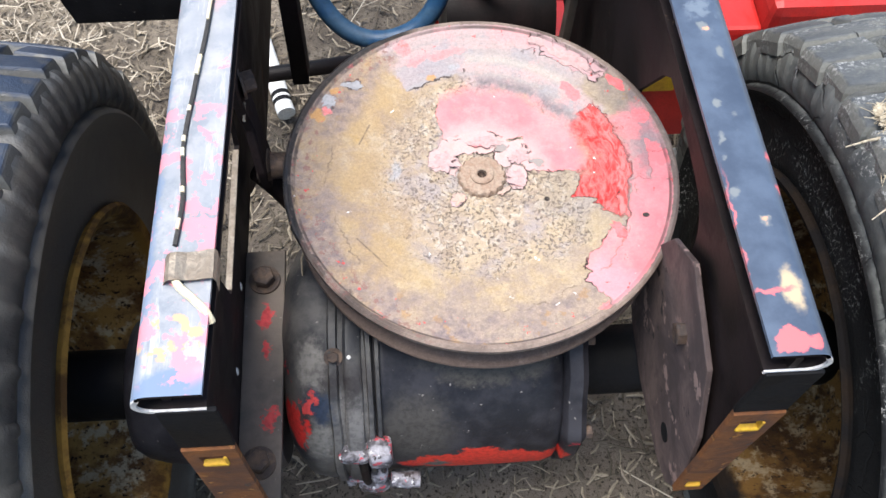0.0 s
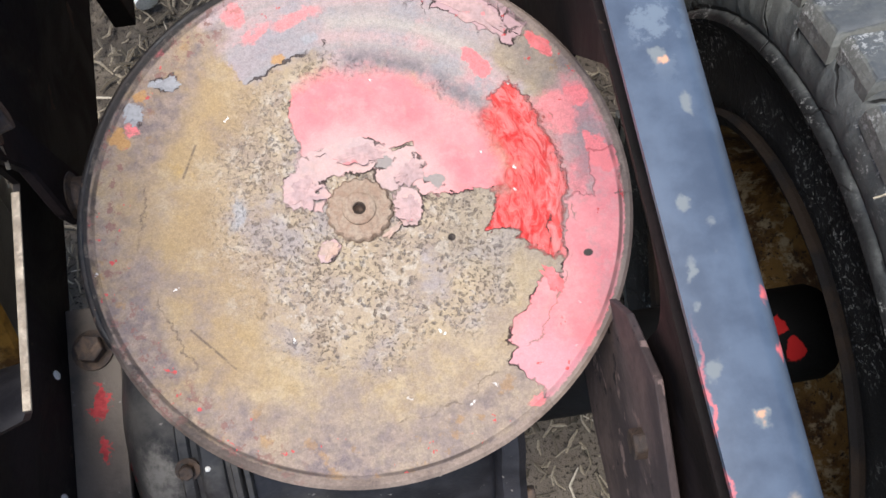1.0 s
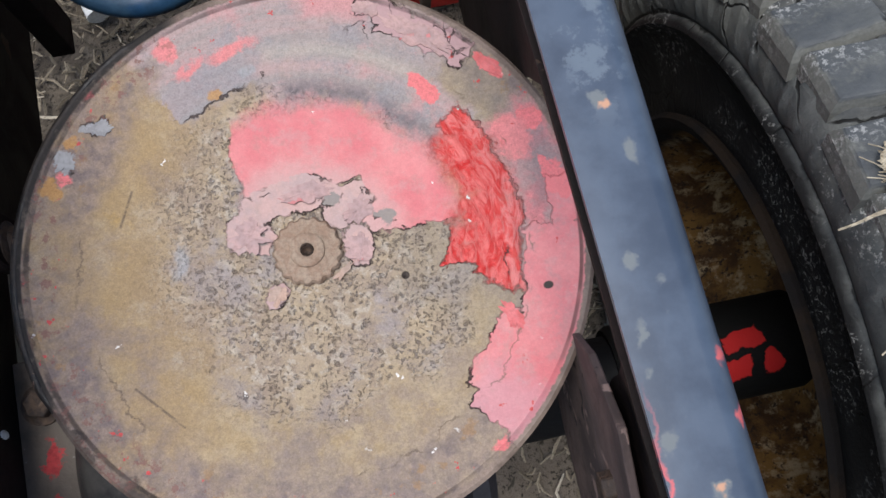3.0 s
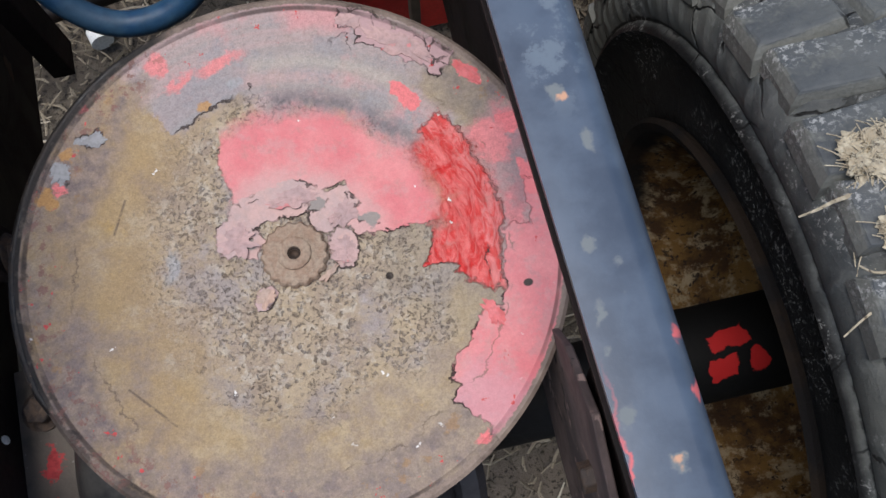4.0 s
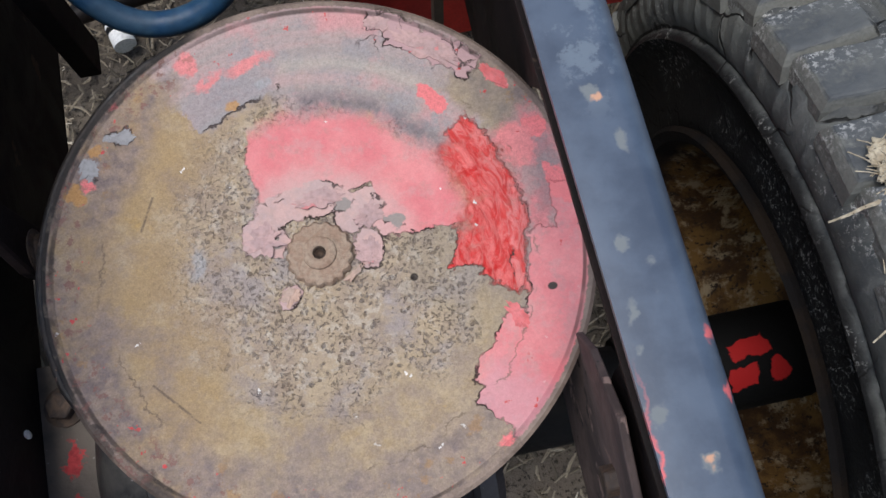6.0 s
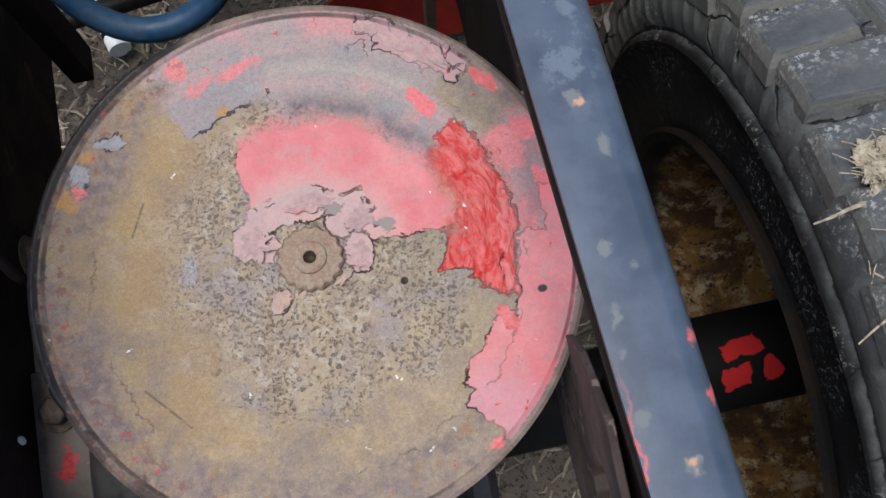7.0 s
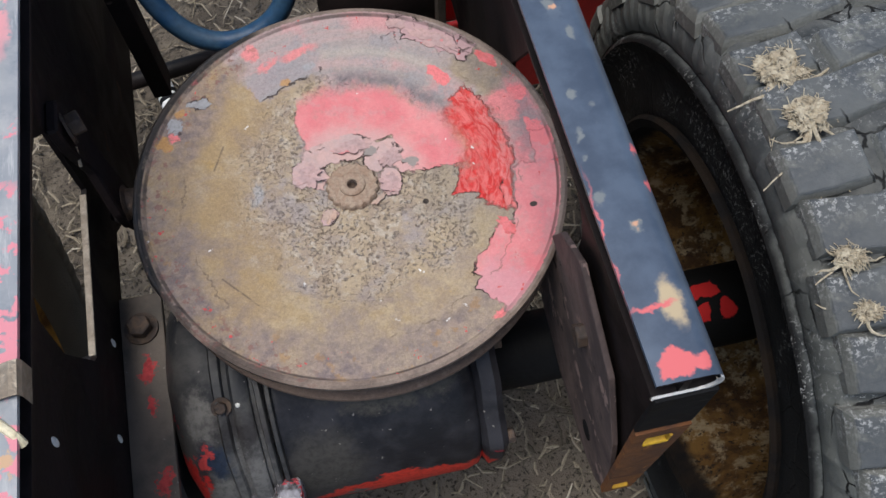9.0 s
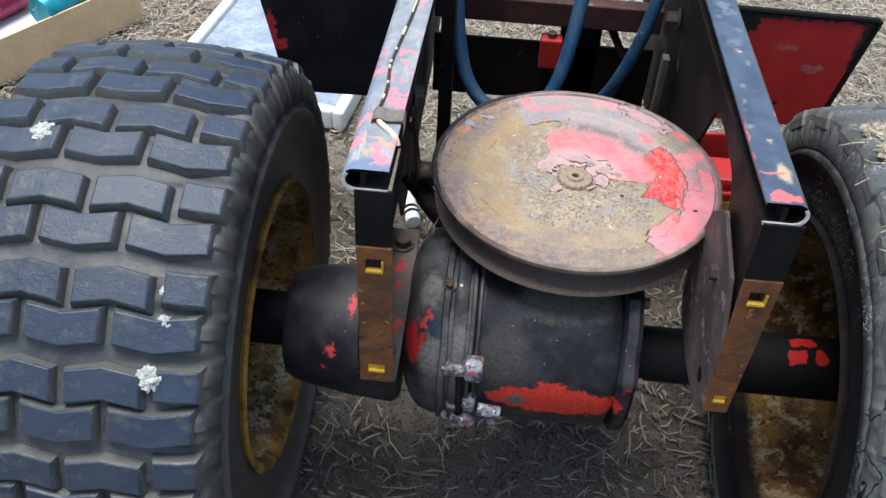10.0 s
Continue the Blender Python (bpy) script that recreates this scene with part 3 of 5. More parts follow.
M_WIRE = weathered("frayed_black_wire", (0.03, 0.028, 0.025), (0.05, 0.045, 0.04), 200, (0.5, 0.7), 0, 0.3)
M_STRAND = weathered("pale_wire_strand", (0.72, 0.64, 0.45), (0.60, 0.50, 0.32), 200, (0.4, 0.6), 0, 0.3)
M_CLIP = weathered("dull_tin_clip", (0.27, 0.23, 0.18), (0.20, 0.16, 0.12), 90, (0.4, 0.6), 0.4, 0.4)
M_ROOT = weathered("dried_grass_root", (0.47, 0.41, 0.30), (0.32, 0.265, 0.185), 190, (0.8, 0.95), 0, 0.7, 500, [((0.13, 0.105, 0.075), 260, 0.60)])
M_WOOD = weathered("grey_brown_wood", (0.22, 0.15, 0.10), (0.15, 0.10, 0.07), 30, (0.7, 0.9), 0, 0.4)
M_CAST = weathered("dirty_cast_steel", (0.10, 0.095, 0.09), (0.05, 0.05, 0.05), 40, (0.5, 0.7), 0.3, 0.4)
M_CLAMP = weathered("paint_splashed_casting", (0.36, 0.35, 0.38), (0.045, 0.038, 0.042), 95, (0.45, 0.65), 0, 0.6, 300, [((0.50, 0.06, 0.08), 120, 0.58), ((0.05, 0.042, 0.042), 150, 0.58), ((0.62, 0.60, 0.60), 170, 0.60)])


def rim_material(name, tones, pale_tone, lips, reach=(0.100, 0.108)):
    """Rust over old yellow paint, caked dirt, and a lip of its own tones."""
    g = Graph(name, spec=0.2)
    mid, fine = g.noise(26, 5, 0.65), g.noise(170, 4, 0.7)
    col = g.mix(g.ramp(mid, 0.40, 0.62), *tones)
    pale = g.ramp(g.noise(48, 5, 0.7, at=g.vec("ADD", g.obj, (5, 1, 7))), 0.50, 0.64)
    col = g.mix(pale, col, pale_tone)
    col = g.mix(g.ramp(fine, 0.55, 0.64), col, (0.025, 0.016, 0.011))
    p = g.node("ShaderNodeSeparateXYZ")
    g.wire(g.obj, p.inputs[0])
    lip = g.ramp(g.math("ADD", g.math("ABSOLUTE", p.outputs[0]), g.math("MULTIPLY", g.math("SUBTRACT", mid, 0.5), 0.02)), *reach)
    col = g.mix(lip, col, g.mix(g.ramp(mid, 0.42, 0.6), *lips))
    g.put("Base Color", col)
    g.put("Roughness", 0.9)
    g.bump(g.math("ADD", fine, mid), 0.8, 0.0015)
    return g.mat


def rubber_material(name, tones, dust, amount, spots=0.68, splits=0.52, lug=False, wall=(0.02, 0.018, 0.016), sheen=(0.5, 0.40), edge=(0.2300, 0.2080), crack=0.0008, foot=0.2805, depth=0.0112):
    """Old rubber: dust in the grooves, scuffs, splits; the side wall has its own tone."""
    g = Graph(name, spec=sheen[0])
    p = g.node("ShaderNodeSeparateXYZ")
    g.wire(g.obj, p.inputs[0])
    flat = g.vec("LENGTH", g.vec("MULTIPLY", g.obj, (0, 1, 1)))
    large, mid, fine = g.noise(11, 5, 0.65), g.noise(48, 5, 0.65), g.noise(600, 3, 0.6)
    col = g.mix(g.ramp(mid, 0.35, 0.7), *tones)
    col = g.mix(g.math("MULTIPLY", g.ramp(large, 0.36, 0.66), amount), col, dust)
    if lug:
        over = g.math("ADD", g.math("SUBTRACT", flat, foot), g.math("MULTIPLY", g.math("MULTIPLY", p.outputs[0], p.outputs[0]), 0.9))
        low = g.ramp(g.math("ADD", over, g.math("MULTIPLY", g.math("SUBTRACT", mid, 0.5), 0.010)), depth, depth * 0.76)
        col = g.mix(g.math("MULTIPLY", low, 0.85), col, g.mix(g.ramp(fine, 0.4, 0.6), dust, tuple(0.85 * c for c in dust)))
    else:
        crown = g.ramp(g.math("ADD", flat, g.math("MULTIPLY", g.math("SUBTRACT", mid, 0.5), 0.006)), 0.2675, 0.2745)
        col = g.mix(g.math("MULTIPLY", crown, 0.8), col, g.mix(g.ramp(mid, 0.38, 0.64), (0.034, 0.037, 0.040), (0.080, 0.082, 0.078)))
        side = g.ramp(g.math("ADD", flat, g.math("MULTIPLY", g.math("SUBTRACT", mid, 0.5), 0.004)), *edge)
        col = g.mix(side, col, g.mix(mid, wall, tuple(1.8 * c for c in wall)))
        ring = g.ramp(g.math("ABSOLUTE", g.math("ADD", g.math("SUBTRACT", flat, 0.2385), g.math("MULTIPLY", g.math("SUBTRACT", g.noise(60, 4, 0.7), 0.5), 0.006))), crack, crack * 0.4)
        col = g.mix(g.math("MULTIPLY", ring, 0.9), col, (0.004, 0.004, 0.004))
    scatter = g.ramp(g.noise(14, 3, 0.6, at=g.vec("ADD", g.obj, (4, 4, 4))), 0.46, 0.64)
    spot = g.math("MULTIPLY", g.ramp(g.noise(300, 6, 0.8, at=g.vec("ADD", g.obj, (2, 6, 1))), spots, spots + 0.06), scatter)
    col = g.mix(g.math("MULTIPLY", spot, 0.8), col, (0.42, 0.42, 0.405))
    col = g.mix(g.math("MULTIPLY", g.random(), 0.2), col, tuple(0.6 * c for c in tones[0]))
    split = g.cells(26, at=g.vec("ADD", g.obj, g.vec("SCALE", g.noise(60, 3, color=True), scale=0.012)), feature="DISTANCE_TO_EDGE")
    line = g.math("MULTIPLY", g.ramp(split, 0.025, 0.008), g.ramp(g.noise(14, 2, at=g.vec("ADD", g.obj, (8, 8, 2))), splits, splits + 0.08))
    col = g.mix(line, col, (0.006, 0.006, 0.006))
    g.put("Base Color", col)
    g.put("Roughness", g.lerp(mid, sheen[1], sheen[1] + 0.22))
    skin = g.noise(170, 5, 0.7)
    g.bump(g.math("SUBTRACT", g.math("ADD", g.math("ADD", g.math("MULTIPLY", fine, 0.5), g.math("MULTIPLY", skin, 0.8)), mid), g.math("MULTIPLY", line, 1.5)), 0.6, 0.0012)
    return g.mat


def ground_material():
    g = Graph("dirt_with_chaff", spec=0.2)
    # bare dirt in an oval under the tractor, its shade put into the darker colour
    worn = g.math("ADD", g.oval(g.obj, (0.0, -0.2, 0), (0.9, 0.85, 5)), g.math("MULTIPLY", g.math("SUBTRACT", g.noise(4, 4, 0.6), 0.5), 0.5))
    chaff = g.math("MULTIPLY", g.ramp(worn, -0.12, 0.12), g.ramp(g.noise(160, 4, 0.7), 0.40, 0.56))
    large, mid, fine = g.noise(3.5, 5, 0.6), g.noise(30, 5, 0.7), g.noise(220, 4, 0.7)
    col = g.mix(g.ramp(large, 0.4, 0.62), (0.075, 0.062, 0.049), (0.145, 0.120, 0.095))
    col = g.mix(g.ramp(mid, 0.45, 0.65), col, (0.150, 0.126, 0.098))
    col = g.mix(g.ramp(fine, 0.52, 0.64), col, (0.03, 0.025, 0.02))
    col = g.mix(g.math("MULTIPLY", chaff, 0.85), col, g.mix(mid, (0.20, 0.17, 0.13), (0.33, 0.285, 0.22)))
    g.put("Base Color", col)
    g.put("Roughness", 0.95)
    g.bump(g.math("ADD", fine, g.math("MULTIPLY", mid, 2)), 0.8, 0.004)
    return g.mat


def straw_material(name, tones):
    g = Graph(name, spec=0.25)
    island = g.node("ShaderNodeNewGeometry").outputs["Random Per Island"]
    col = g.mix(g.ramp(island, 0.1, 0.9), tones[0], tones[1])
    col = g.mix(g.ramp(g.noise(700, 2), 0.5, 0.75), col, tuple(0.5 * c for c in tones[0]))
    g.put("Base Color", col)
    g.put("Roughness", 0.8)
    return g.mat


# right rim: rust tones and lip darkened to carry the shade inside the wheel
M_RIM_R = rim_material("rusty_shaded_rim", ((0.150, 0.080, 0.022), (0.046, 0.022, 0.009)), (0.27, 0.205, 0.125), ((0.014, 0.009, 0.006), (0.006, 0.005, 0.005)), (0.090, 0.104))
M_RIM_L = rim_material("rusty_yellow_rim", ((0.30, 0.18, 0.06), (0.10, 0.050, 0.020)), (0.40, 0.34, 0.24), ((0.27, 0.145, 0.030), (0.085, 0.042, 0.014)))
M_TYRE_L = rubber_material("dusty_black_rubber", ((0.036, 0.036, 0.036), (0.066, 0.063, 0.057)), (0.12, 0.110, 0.090), 0.5, 0.7, 0.8, False, (0.045, 0.040, 0.034))
# near-black wall: undusted rubber with the shade inside the wheel put into its colour
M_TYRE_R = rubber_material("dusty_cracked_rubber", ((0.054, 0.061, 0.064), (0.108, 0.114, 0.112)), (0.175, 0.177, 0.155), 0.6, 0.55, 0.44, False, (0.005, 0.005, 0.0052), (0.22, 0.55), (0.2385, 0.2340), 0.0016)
M_LUG = rubber_material("worn_tread_rubber", ((0.012, 0.022, 0.044), (0.021, 0.035, 0.063)), (0.125, 0.122, 0.105), 0.10, 0.68, 0.8, True, sheen=(0.5, 0.36))
M_LUG_R = rubber_material("dusty_tread_rubber", ((0.036, 0.042, 0.050), (0.072, 0.079, 0.086)), (0.160, 0.162, 0.145), 0.45, 0.515, 0.56, True, sheen=(0.3, 0.5), foot=0.2848, depth=0.0060)
M_GROUND = ground_material()
M_STRAW = straw_material("chopped_straw", ((0.25, 0.21, 0.16), (0.54, 0.475, 0.375)))
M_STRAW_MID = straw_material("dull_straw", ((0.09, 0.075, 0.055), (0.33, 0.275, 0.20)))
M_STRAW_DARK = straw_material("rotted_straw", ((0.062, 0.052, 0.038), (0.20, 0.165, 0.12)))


# ---- builders ----
def link(name, bm, material, parent=None, label="", smooth=False, angle=40):
    """One mesh object from bm, under parent if there is one."""
    me = bpy.data.meshes.new(name)
    bmesh.ops.recalc_face_normals(bm, faces=bm.faces)
    bm.to_mesh(me)
    bm.free()
    me.materials.append(material)
    if smooth:
        me.shade_smooth()
        me.set_sharp_from_angle(angle=radians(angle))
    ob = new(name, me)
    if parent is not None:
        ob.parent = parent
    return tagged(ob, label) if label else ob


def part(name, bm, material, parent, label="", smooth=False):
    return link(name, bm, material, parent, label, smooth)


def empty(name, label, category, group="", at=(0, 0, 0)):
    ob = new(name)
    ob.location = at
    return tagged(ob, label, category, group)


def box(x0, x1, y0, y1, z0, z1, bevel=0.0, bm=None, segments=2):
    own = bmesh.new()
    bmesh.ops.create_cube(own, size=1)
    for v in own.verts:
        v.co = ((x0 + x1) / 2 + v.co.x * (x1 - x0), (y0 + y1) / 2 + v.co.y * (y1 - y0), (z0 + z1) / 2 + v.co.z * (z1 - z0))
    if bevel:
        bmesh.ops.bevel(own, geom=own.edges[:], offset=bevel, segments=segments, affect="EDGES", profile=0.6)
    return join(bm, own)


def join(bm, own):
    if bm is None:
        return own
    me = bpy.data.meshes.new("joined")
    own.to_mesh(me)
    own.free()
    bm.from_mesh(me)
    bpy.data.meshes.remove(me)
    return bm


def moved(bm, m):
    bmesh.ops.transform(bm, matrix=m, verts=bm.verts)
    return bm


def plate(outline, thick, bevel=0.0):
    """A plate with this outline in (a, b), from 0 to thick along the first axis: a becomes y, b becomes z."""
    bm = bmesh.new()
    low = [bm.verts.new((0, a, b)) for a, b in outline]
    face = bm.faces.new(low)
    got = bmesh.ops.extrude_face_region(bm, geom=[face])
    for v in got["geom"]:
        if isinstance(v, bmesh.types.BMVert):
            v.co.x += thick
    if bevel:
        bmesh.ops.bevel(bm, geom=bm.edges[:], offset=bevel, segments=1, affect="EDGES")
    bmesh.ops.triangulate(bm, faces=[f for f in bm.faces if len(f.verts) > 4])
    return bm


def lathe(profile, steps=64, axis="z", wobble=None, caps=True):
    """A body turned from (along, radius) pairs about an axis."""
    bm = bmesh.new()
    rings = []
    for along, rad in profile:
        ring = []
        for k in range(steps):
            a = 2 * math.pi * k / steps
            more = wobble(along, rad, a) if wobble else 0
            push, more = more if isinstance(more, tuple) else (0, more)
            c, s = (rad + more) * math.cos(a), (rad + more) * math.sin(a)
            ring.append(bm.verts.new((c, s, along) if axis == "z" else (along + push, c, s)))
        rings.append(ring)
    for p, q in zip(rings, rings[1:]):
        for k in range(steps):
            bm.faces.new((p[k], p[(k + 1) % steps], q[(k + 1) % steps], q[k]))
    for ring, rad in ((rings[0], profile[0][1]), (rings[-1], profile[-1][1])):
        if caps and profile[0] != profile[-1]:
            bm.faces.new(ring)
    if profile[0] == profile[-1]:
        bmesh.ops.remove_doubles(bm, verts=bm.verts, dist=1e-6)
    return bm


def lathe_at(profile, place, steps=32):
    """A body turned about a line along x through place."""
    return moved(lathe(profile, steps, "x"), pose(*place))


def tube(points, radius, sides=10, bm=None, taper=None):
    """A round bar along points; closed ends."""
    own = bmesh.new()
    pts = [Vector(p) for p in points]
    side = None
    rings = []
    for k, p in enumerate(pts):
        d = (pts[min(k + 1, len(pts) - 1)] - pts[max(k - 1, 0)]).normalized()
        if side is None:
            side = d.orthogonal().normalized()
        side = (side - d * side.dot(d)).normalized()
        up = d.cross(side)
        rr = radius if taper is None else radius * (1 + (taper - 1) * k / (len(pts) - 1))
        rings.append([own.verts.new(p + rr * (math.cos(a) * side + math.sin(a) * up)) for a in (2 * math.pi * j / sides for j in range(sides))])
    for a, b in zip(rings, rings[1:]):
        for j in range(sides):
            own.faces.new((a[j], a[(j + 1) % sides], b[(j + 1) % sides], b[j]))
    own.faces.new(rings[0])
    own.faces.new(rings[-1])
    return join(bm, own)


def curve_through(points, steps=8):
    """A smooth line through points."""
    pts = [Vector(p) for p in points]
    out = []
    for k in range(len(pts) - 1):
        p0, p1, p2, p3 = pts[max(k - 1, 0)], pts[k], pts[k + 1], pts[min(k + 2, len(pts) - 1)]
        for j in range(steps):
            t = j / steps
            out.append(0.5 * (2 * p1 + (p2 - p0) * t + (2 * p0 - 5 * p1 + 4 * p2 - p3) * t * t + (3 * p1 - p0 - 3 * p2 + p3) * t ** 3))
    return out + [pts[-1]]


def bolt(size, height, washer=0.0):
    """A hexagon head on a washer, standing on z = 0."""
    bm = lathe([(0, washer), (0.002, washer), (0.002, 0.001)], 20) if washer else bmesh.new()
    own = bmesh.new()
    bmesh.ops.create_cone(own, segments=6, radius1=size, radius2=size, depth=height, cap_ends=True, cap_tris=False)
    bmesh.ops.bevel(own, geom=own.edges[:], offset=0.0007, segments=1, affect="EDGES")
    moved(own, pose(0, 0, height / 2 + (0.002 if washer else 0)))
    return join(bm, own)


# ---- ground ----
def build_ground():
    fine = np.linspace(-1.6, 1.8, 171)
    far = np.geomspace(0.1, 300, 22)
    line = np.r_[(-1.6 - far)[::-1], fine, 1.8 + far]
    bm = bmesh.new()
    grid = []
    for y in line:
        row = []
        for x in line:
            near = abs(x) < 2.2 and abs(y) < 2.2
            z = 0.009 * noise.noise((x * 4, y * 4, 0)) + 0.006 * noise.noise((x * 17, y * 17, 3)) if near else 0.0
            row.append(bm.verts.new((x, y, z - 0.004)))
        grid.append(row)
    for a, b in zip(grid, grid[1:]):
        for k in range(len(line) - 1):
            bm.faces.new((a[k], a[k + 1], b[k + 1], b[k]))
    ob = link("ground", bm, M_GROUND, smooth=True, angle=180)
    tagged(ob, "trampled grey-brown dirt strewn with chopped dry straw", "ground", kind="structure")


def build_straw(name, material, count, seed, length, width, area, label, skip=0.0, lift=0.012, under=0.0):
    """Cut stalks, each a bent three-sided bar, strewn over the area."""
    rng = np.random.default_rng(seed)
    x = rng.uniform(area[0], area[1], count)
    y = rng.uniform(area[2], area[3], count)
    keep = np.array([noise.noise((a * 2.6 + seed, b * 2.6, 7)) > rng.uniform(-0.9, skip) for a, b in zip(x, y)])
    fade = 0.45 * (1 + 0.5 * np.sin(5 * x) * np.cos(4 * y))
    edge = np.minimum(np.minimum(x - area[0], area[1] - x), np.minimum(y - area[2], area[3] - y))
    keep &= rng.uniform(0, 1, count) < np.clip(edge / fade, 0, 1) ** 1.3
    # drops stalks under the tractor, so the ground's tone takes in its shade
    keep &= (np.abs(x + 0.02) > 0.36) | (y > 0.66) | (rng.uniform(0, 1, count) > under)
    x, y = x[keep], y[keep]
    n = len(x)
    turn = rng.uniform(0, 2 * np.pi, n)
    long_ = rng.gamma(3.0, length / 3.0, n)
    wide = width * rng.uniform(0.5, 1.4, n)
    z = rng.uniform(0.0, lift, n)
    tilt = rng.normal(0, 0.16, n)
    bend = rng.normal(0, 0.25, n)
    verts, faces = [], []
    for k in range(n):
        d = np.array([math.cos(turn[k]), math.sin(turn[k])])
        e = np.array([-d[1], d[0]])
        h = long_[k] / 2
        base = len(verts)
        for s in (-1.0, 0.0, 1.0):
            c = np.array([x[k], y[k]]) + d * h * s + e * bend[k] * h * (s * s)
            zz = z[k] + h * math.sin(tilt[k]) * s
            w = wide[k] * (0.6 if s else 1.0)
            verts += [(c[0] + e[0] * w, c[1] + e[1] * w, zz), (c[0] - e[0] * w, c[1] - e[1] * w, zz), (c[0], c[1], zz + 0.9 * w)]
        for q in (0, 3):
            b = base + q
            faces += [(b, b + 3, b + 5, b + 2), (b + 2, b + 5, b + 4, b + 1), (b + 1, b + 4, b + 3, b)]
        faces += [(base, base + 2, base + 1), (base + 6, base + 7, base + 8)]
    me = bpy.data.meshes.new(name)
    me.from_pydata(verts, [], faces)
    me.materials.append(material)
    tagged(new(name, me), label, "straw", kind="stuff")


build_ground()
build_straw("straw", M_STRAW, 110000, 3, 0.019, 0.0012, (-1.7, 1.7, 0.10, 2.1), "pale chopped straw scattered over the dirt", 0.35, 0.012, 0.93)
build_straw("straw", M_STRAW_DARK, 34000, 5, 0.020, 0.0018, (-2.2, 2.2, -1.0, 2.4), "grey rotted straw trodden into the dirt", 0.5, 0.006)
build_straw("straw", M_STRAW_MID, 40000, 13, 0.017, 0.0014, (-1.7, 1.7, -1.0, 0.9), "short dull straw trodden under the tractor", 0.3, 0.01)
build_straw("straw", M_STRAW, 2000, 9, 0.055, 0.0011, (-1.7, 1.7, -0.7, 2.1), "long loose straw stalks lying on the chaff", 0.5, 0.02, 0.3)

# ---- garden tractor ----
tractor = empty("garden_tractor", "stripped garden tractor with rusty drive pulley and worn paint", "tractor")


def rail(inner, outer, y0, y1, top, material, label, lean):
    """A folded top flange: flat top, rolled outer edge and a return below, cut square at the rear; it runs inwards by lean."""
    s = 1 if outer > inner else -1
    w = abs(outer - inner)
    t, drop, rr = 0.0026, 0.0150, 0.0072
    line = [(0, top)]
    line += [(w - rr, top)]
    line += [(w - rr + rr * math.sin(a), top - rr + rr * math.cos(a)) for a in np.linspace(0.3, math.pi / 2, 4)]
    line += [(w - rr + rr * math.cos(a), top - drop + rr - rr * math.sin(a)) for a in np.linspace(0, math.pi / 2, 5)]
    line += [(0.001, top - drop)]
    pts = [Vector((inner + s * u, 0, z)) for u, z in line]
    centre = []
    for k, p in enumerate(pts):
        d = (pts[min(k + 1, len(pts) - 1)] - pts[max(k - 1, 0)]).normalized()
        n = Vector((-d.z, 0, d.x)) * s
        centre.append((p, p - n * t * -1))
    n = len(centre)
    skin, lining = bmesh.new(), bmesh.new()
    ys = np.linspace(y0, y1, 24)
    for bm, faces in ((skin, [(k, 1) for k in range(n - 1)]), (lining, [(k, 0) for k in range(n - 1)])):
        rows = [[[bm.verts.new((q.x + lean * (y + 0.22), y, q.z)) for q in pair] for pair in centre] for y in ys]
        for p, q in zip(rows, rows[1:]):
            for k, side in faces:
                bm.faces.new((p[k][side], p[k + 1][side], q[k + 1][side], q[k][side]))
            k = 0 if bm is skin else n - 1
            bm.faces.new((p[k][0], p[k][1], q[k][1], q[k][0]))
    rail_ob = part("frame_rail", skin, material, tractor, label, True)
    # inner faces in near black: the fold's shade put into the colour
    part("fold_lining", lining, M_WEB, rail_ob, "inside of the fold, near black with its shade painted in", True)
    # sawn end, bright steel
    bm = bmesh.new()
    front = [[bm.verts.new((q.x, y0 - 0.0012, q.z)) for q in pair] for pair in centre]
    rear = [[bm.verts.new((q.x, y0 + 0.0002, q.z)) for q in pair] for pair in centre]
    for k in range(3, n - 1):
        bm.faces.new((front[k][0], front[k + 1][0], front[k + 1][1], front[k][1]))
        for side in (0, 1):
            bm.faces.new((front[k][side], front[k + 1][side], rear[k + 1][side], rear[k][side]))
    part("cut_edge", bm, M_BARE_EDGE, rail_ob, "bright bare steel edge")
    return rail_ob


TOP = 0.616
rail_left = rail(-0.163, -0.196, -0.226, 0.62, TOP, M_RAIL_L, "steel frame rail with flaking grey and pink paint", 0.024)
rail_right = rail(0.1118, 0.1425, -0.222, 0.62, TOP, M_RAIL_R, "steel frame rail in scuffed blue-black paint, pink at its end", -0.030)
rail_right.location.x = 0.0025


def web(x_top, x_low, label):
    """The upright plate below the right rail: a deep arch over the pulley, a leg behind it, and a deep front part."""
    rear, low = -0.222, 0.380
    outline = [(rear, TOP - 0.001), (rear, low), (-0.150, low), (-0.112, 0.43), (-0.098, 0.495)]
    outline += [(-0.098 + 0.03 * (1 - math.cos(a)), 0.505 + 0.032 * math.sin(a)) for a in np.linspace(0.2, math.pi / 2, 6)]
    outline += [(-0.02, 0.540), (0.02, 0.536), (0.034, 0.522), (0.07, 0.46), (0.092, 0.33), (0.13, 0.27), (0.62, 0.27), (0.62, TOP - 0.001)]
    bm = plate(outline, 0.004 if x_low > x_top else -0.004)
    for v in bm.verts:
        f = (TOP - v.co.z) / (TOP - low)
        v.co.x += x_top + (x_low - x_top) * f
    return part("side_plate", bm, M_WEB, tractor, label)


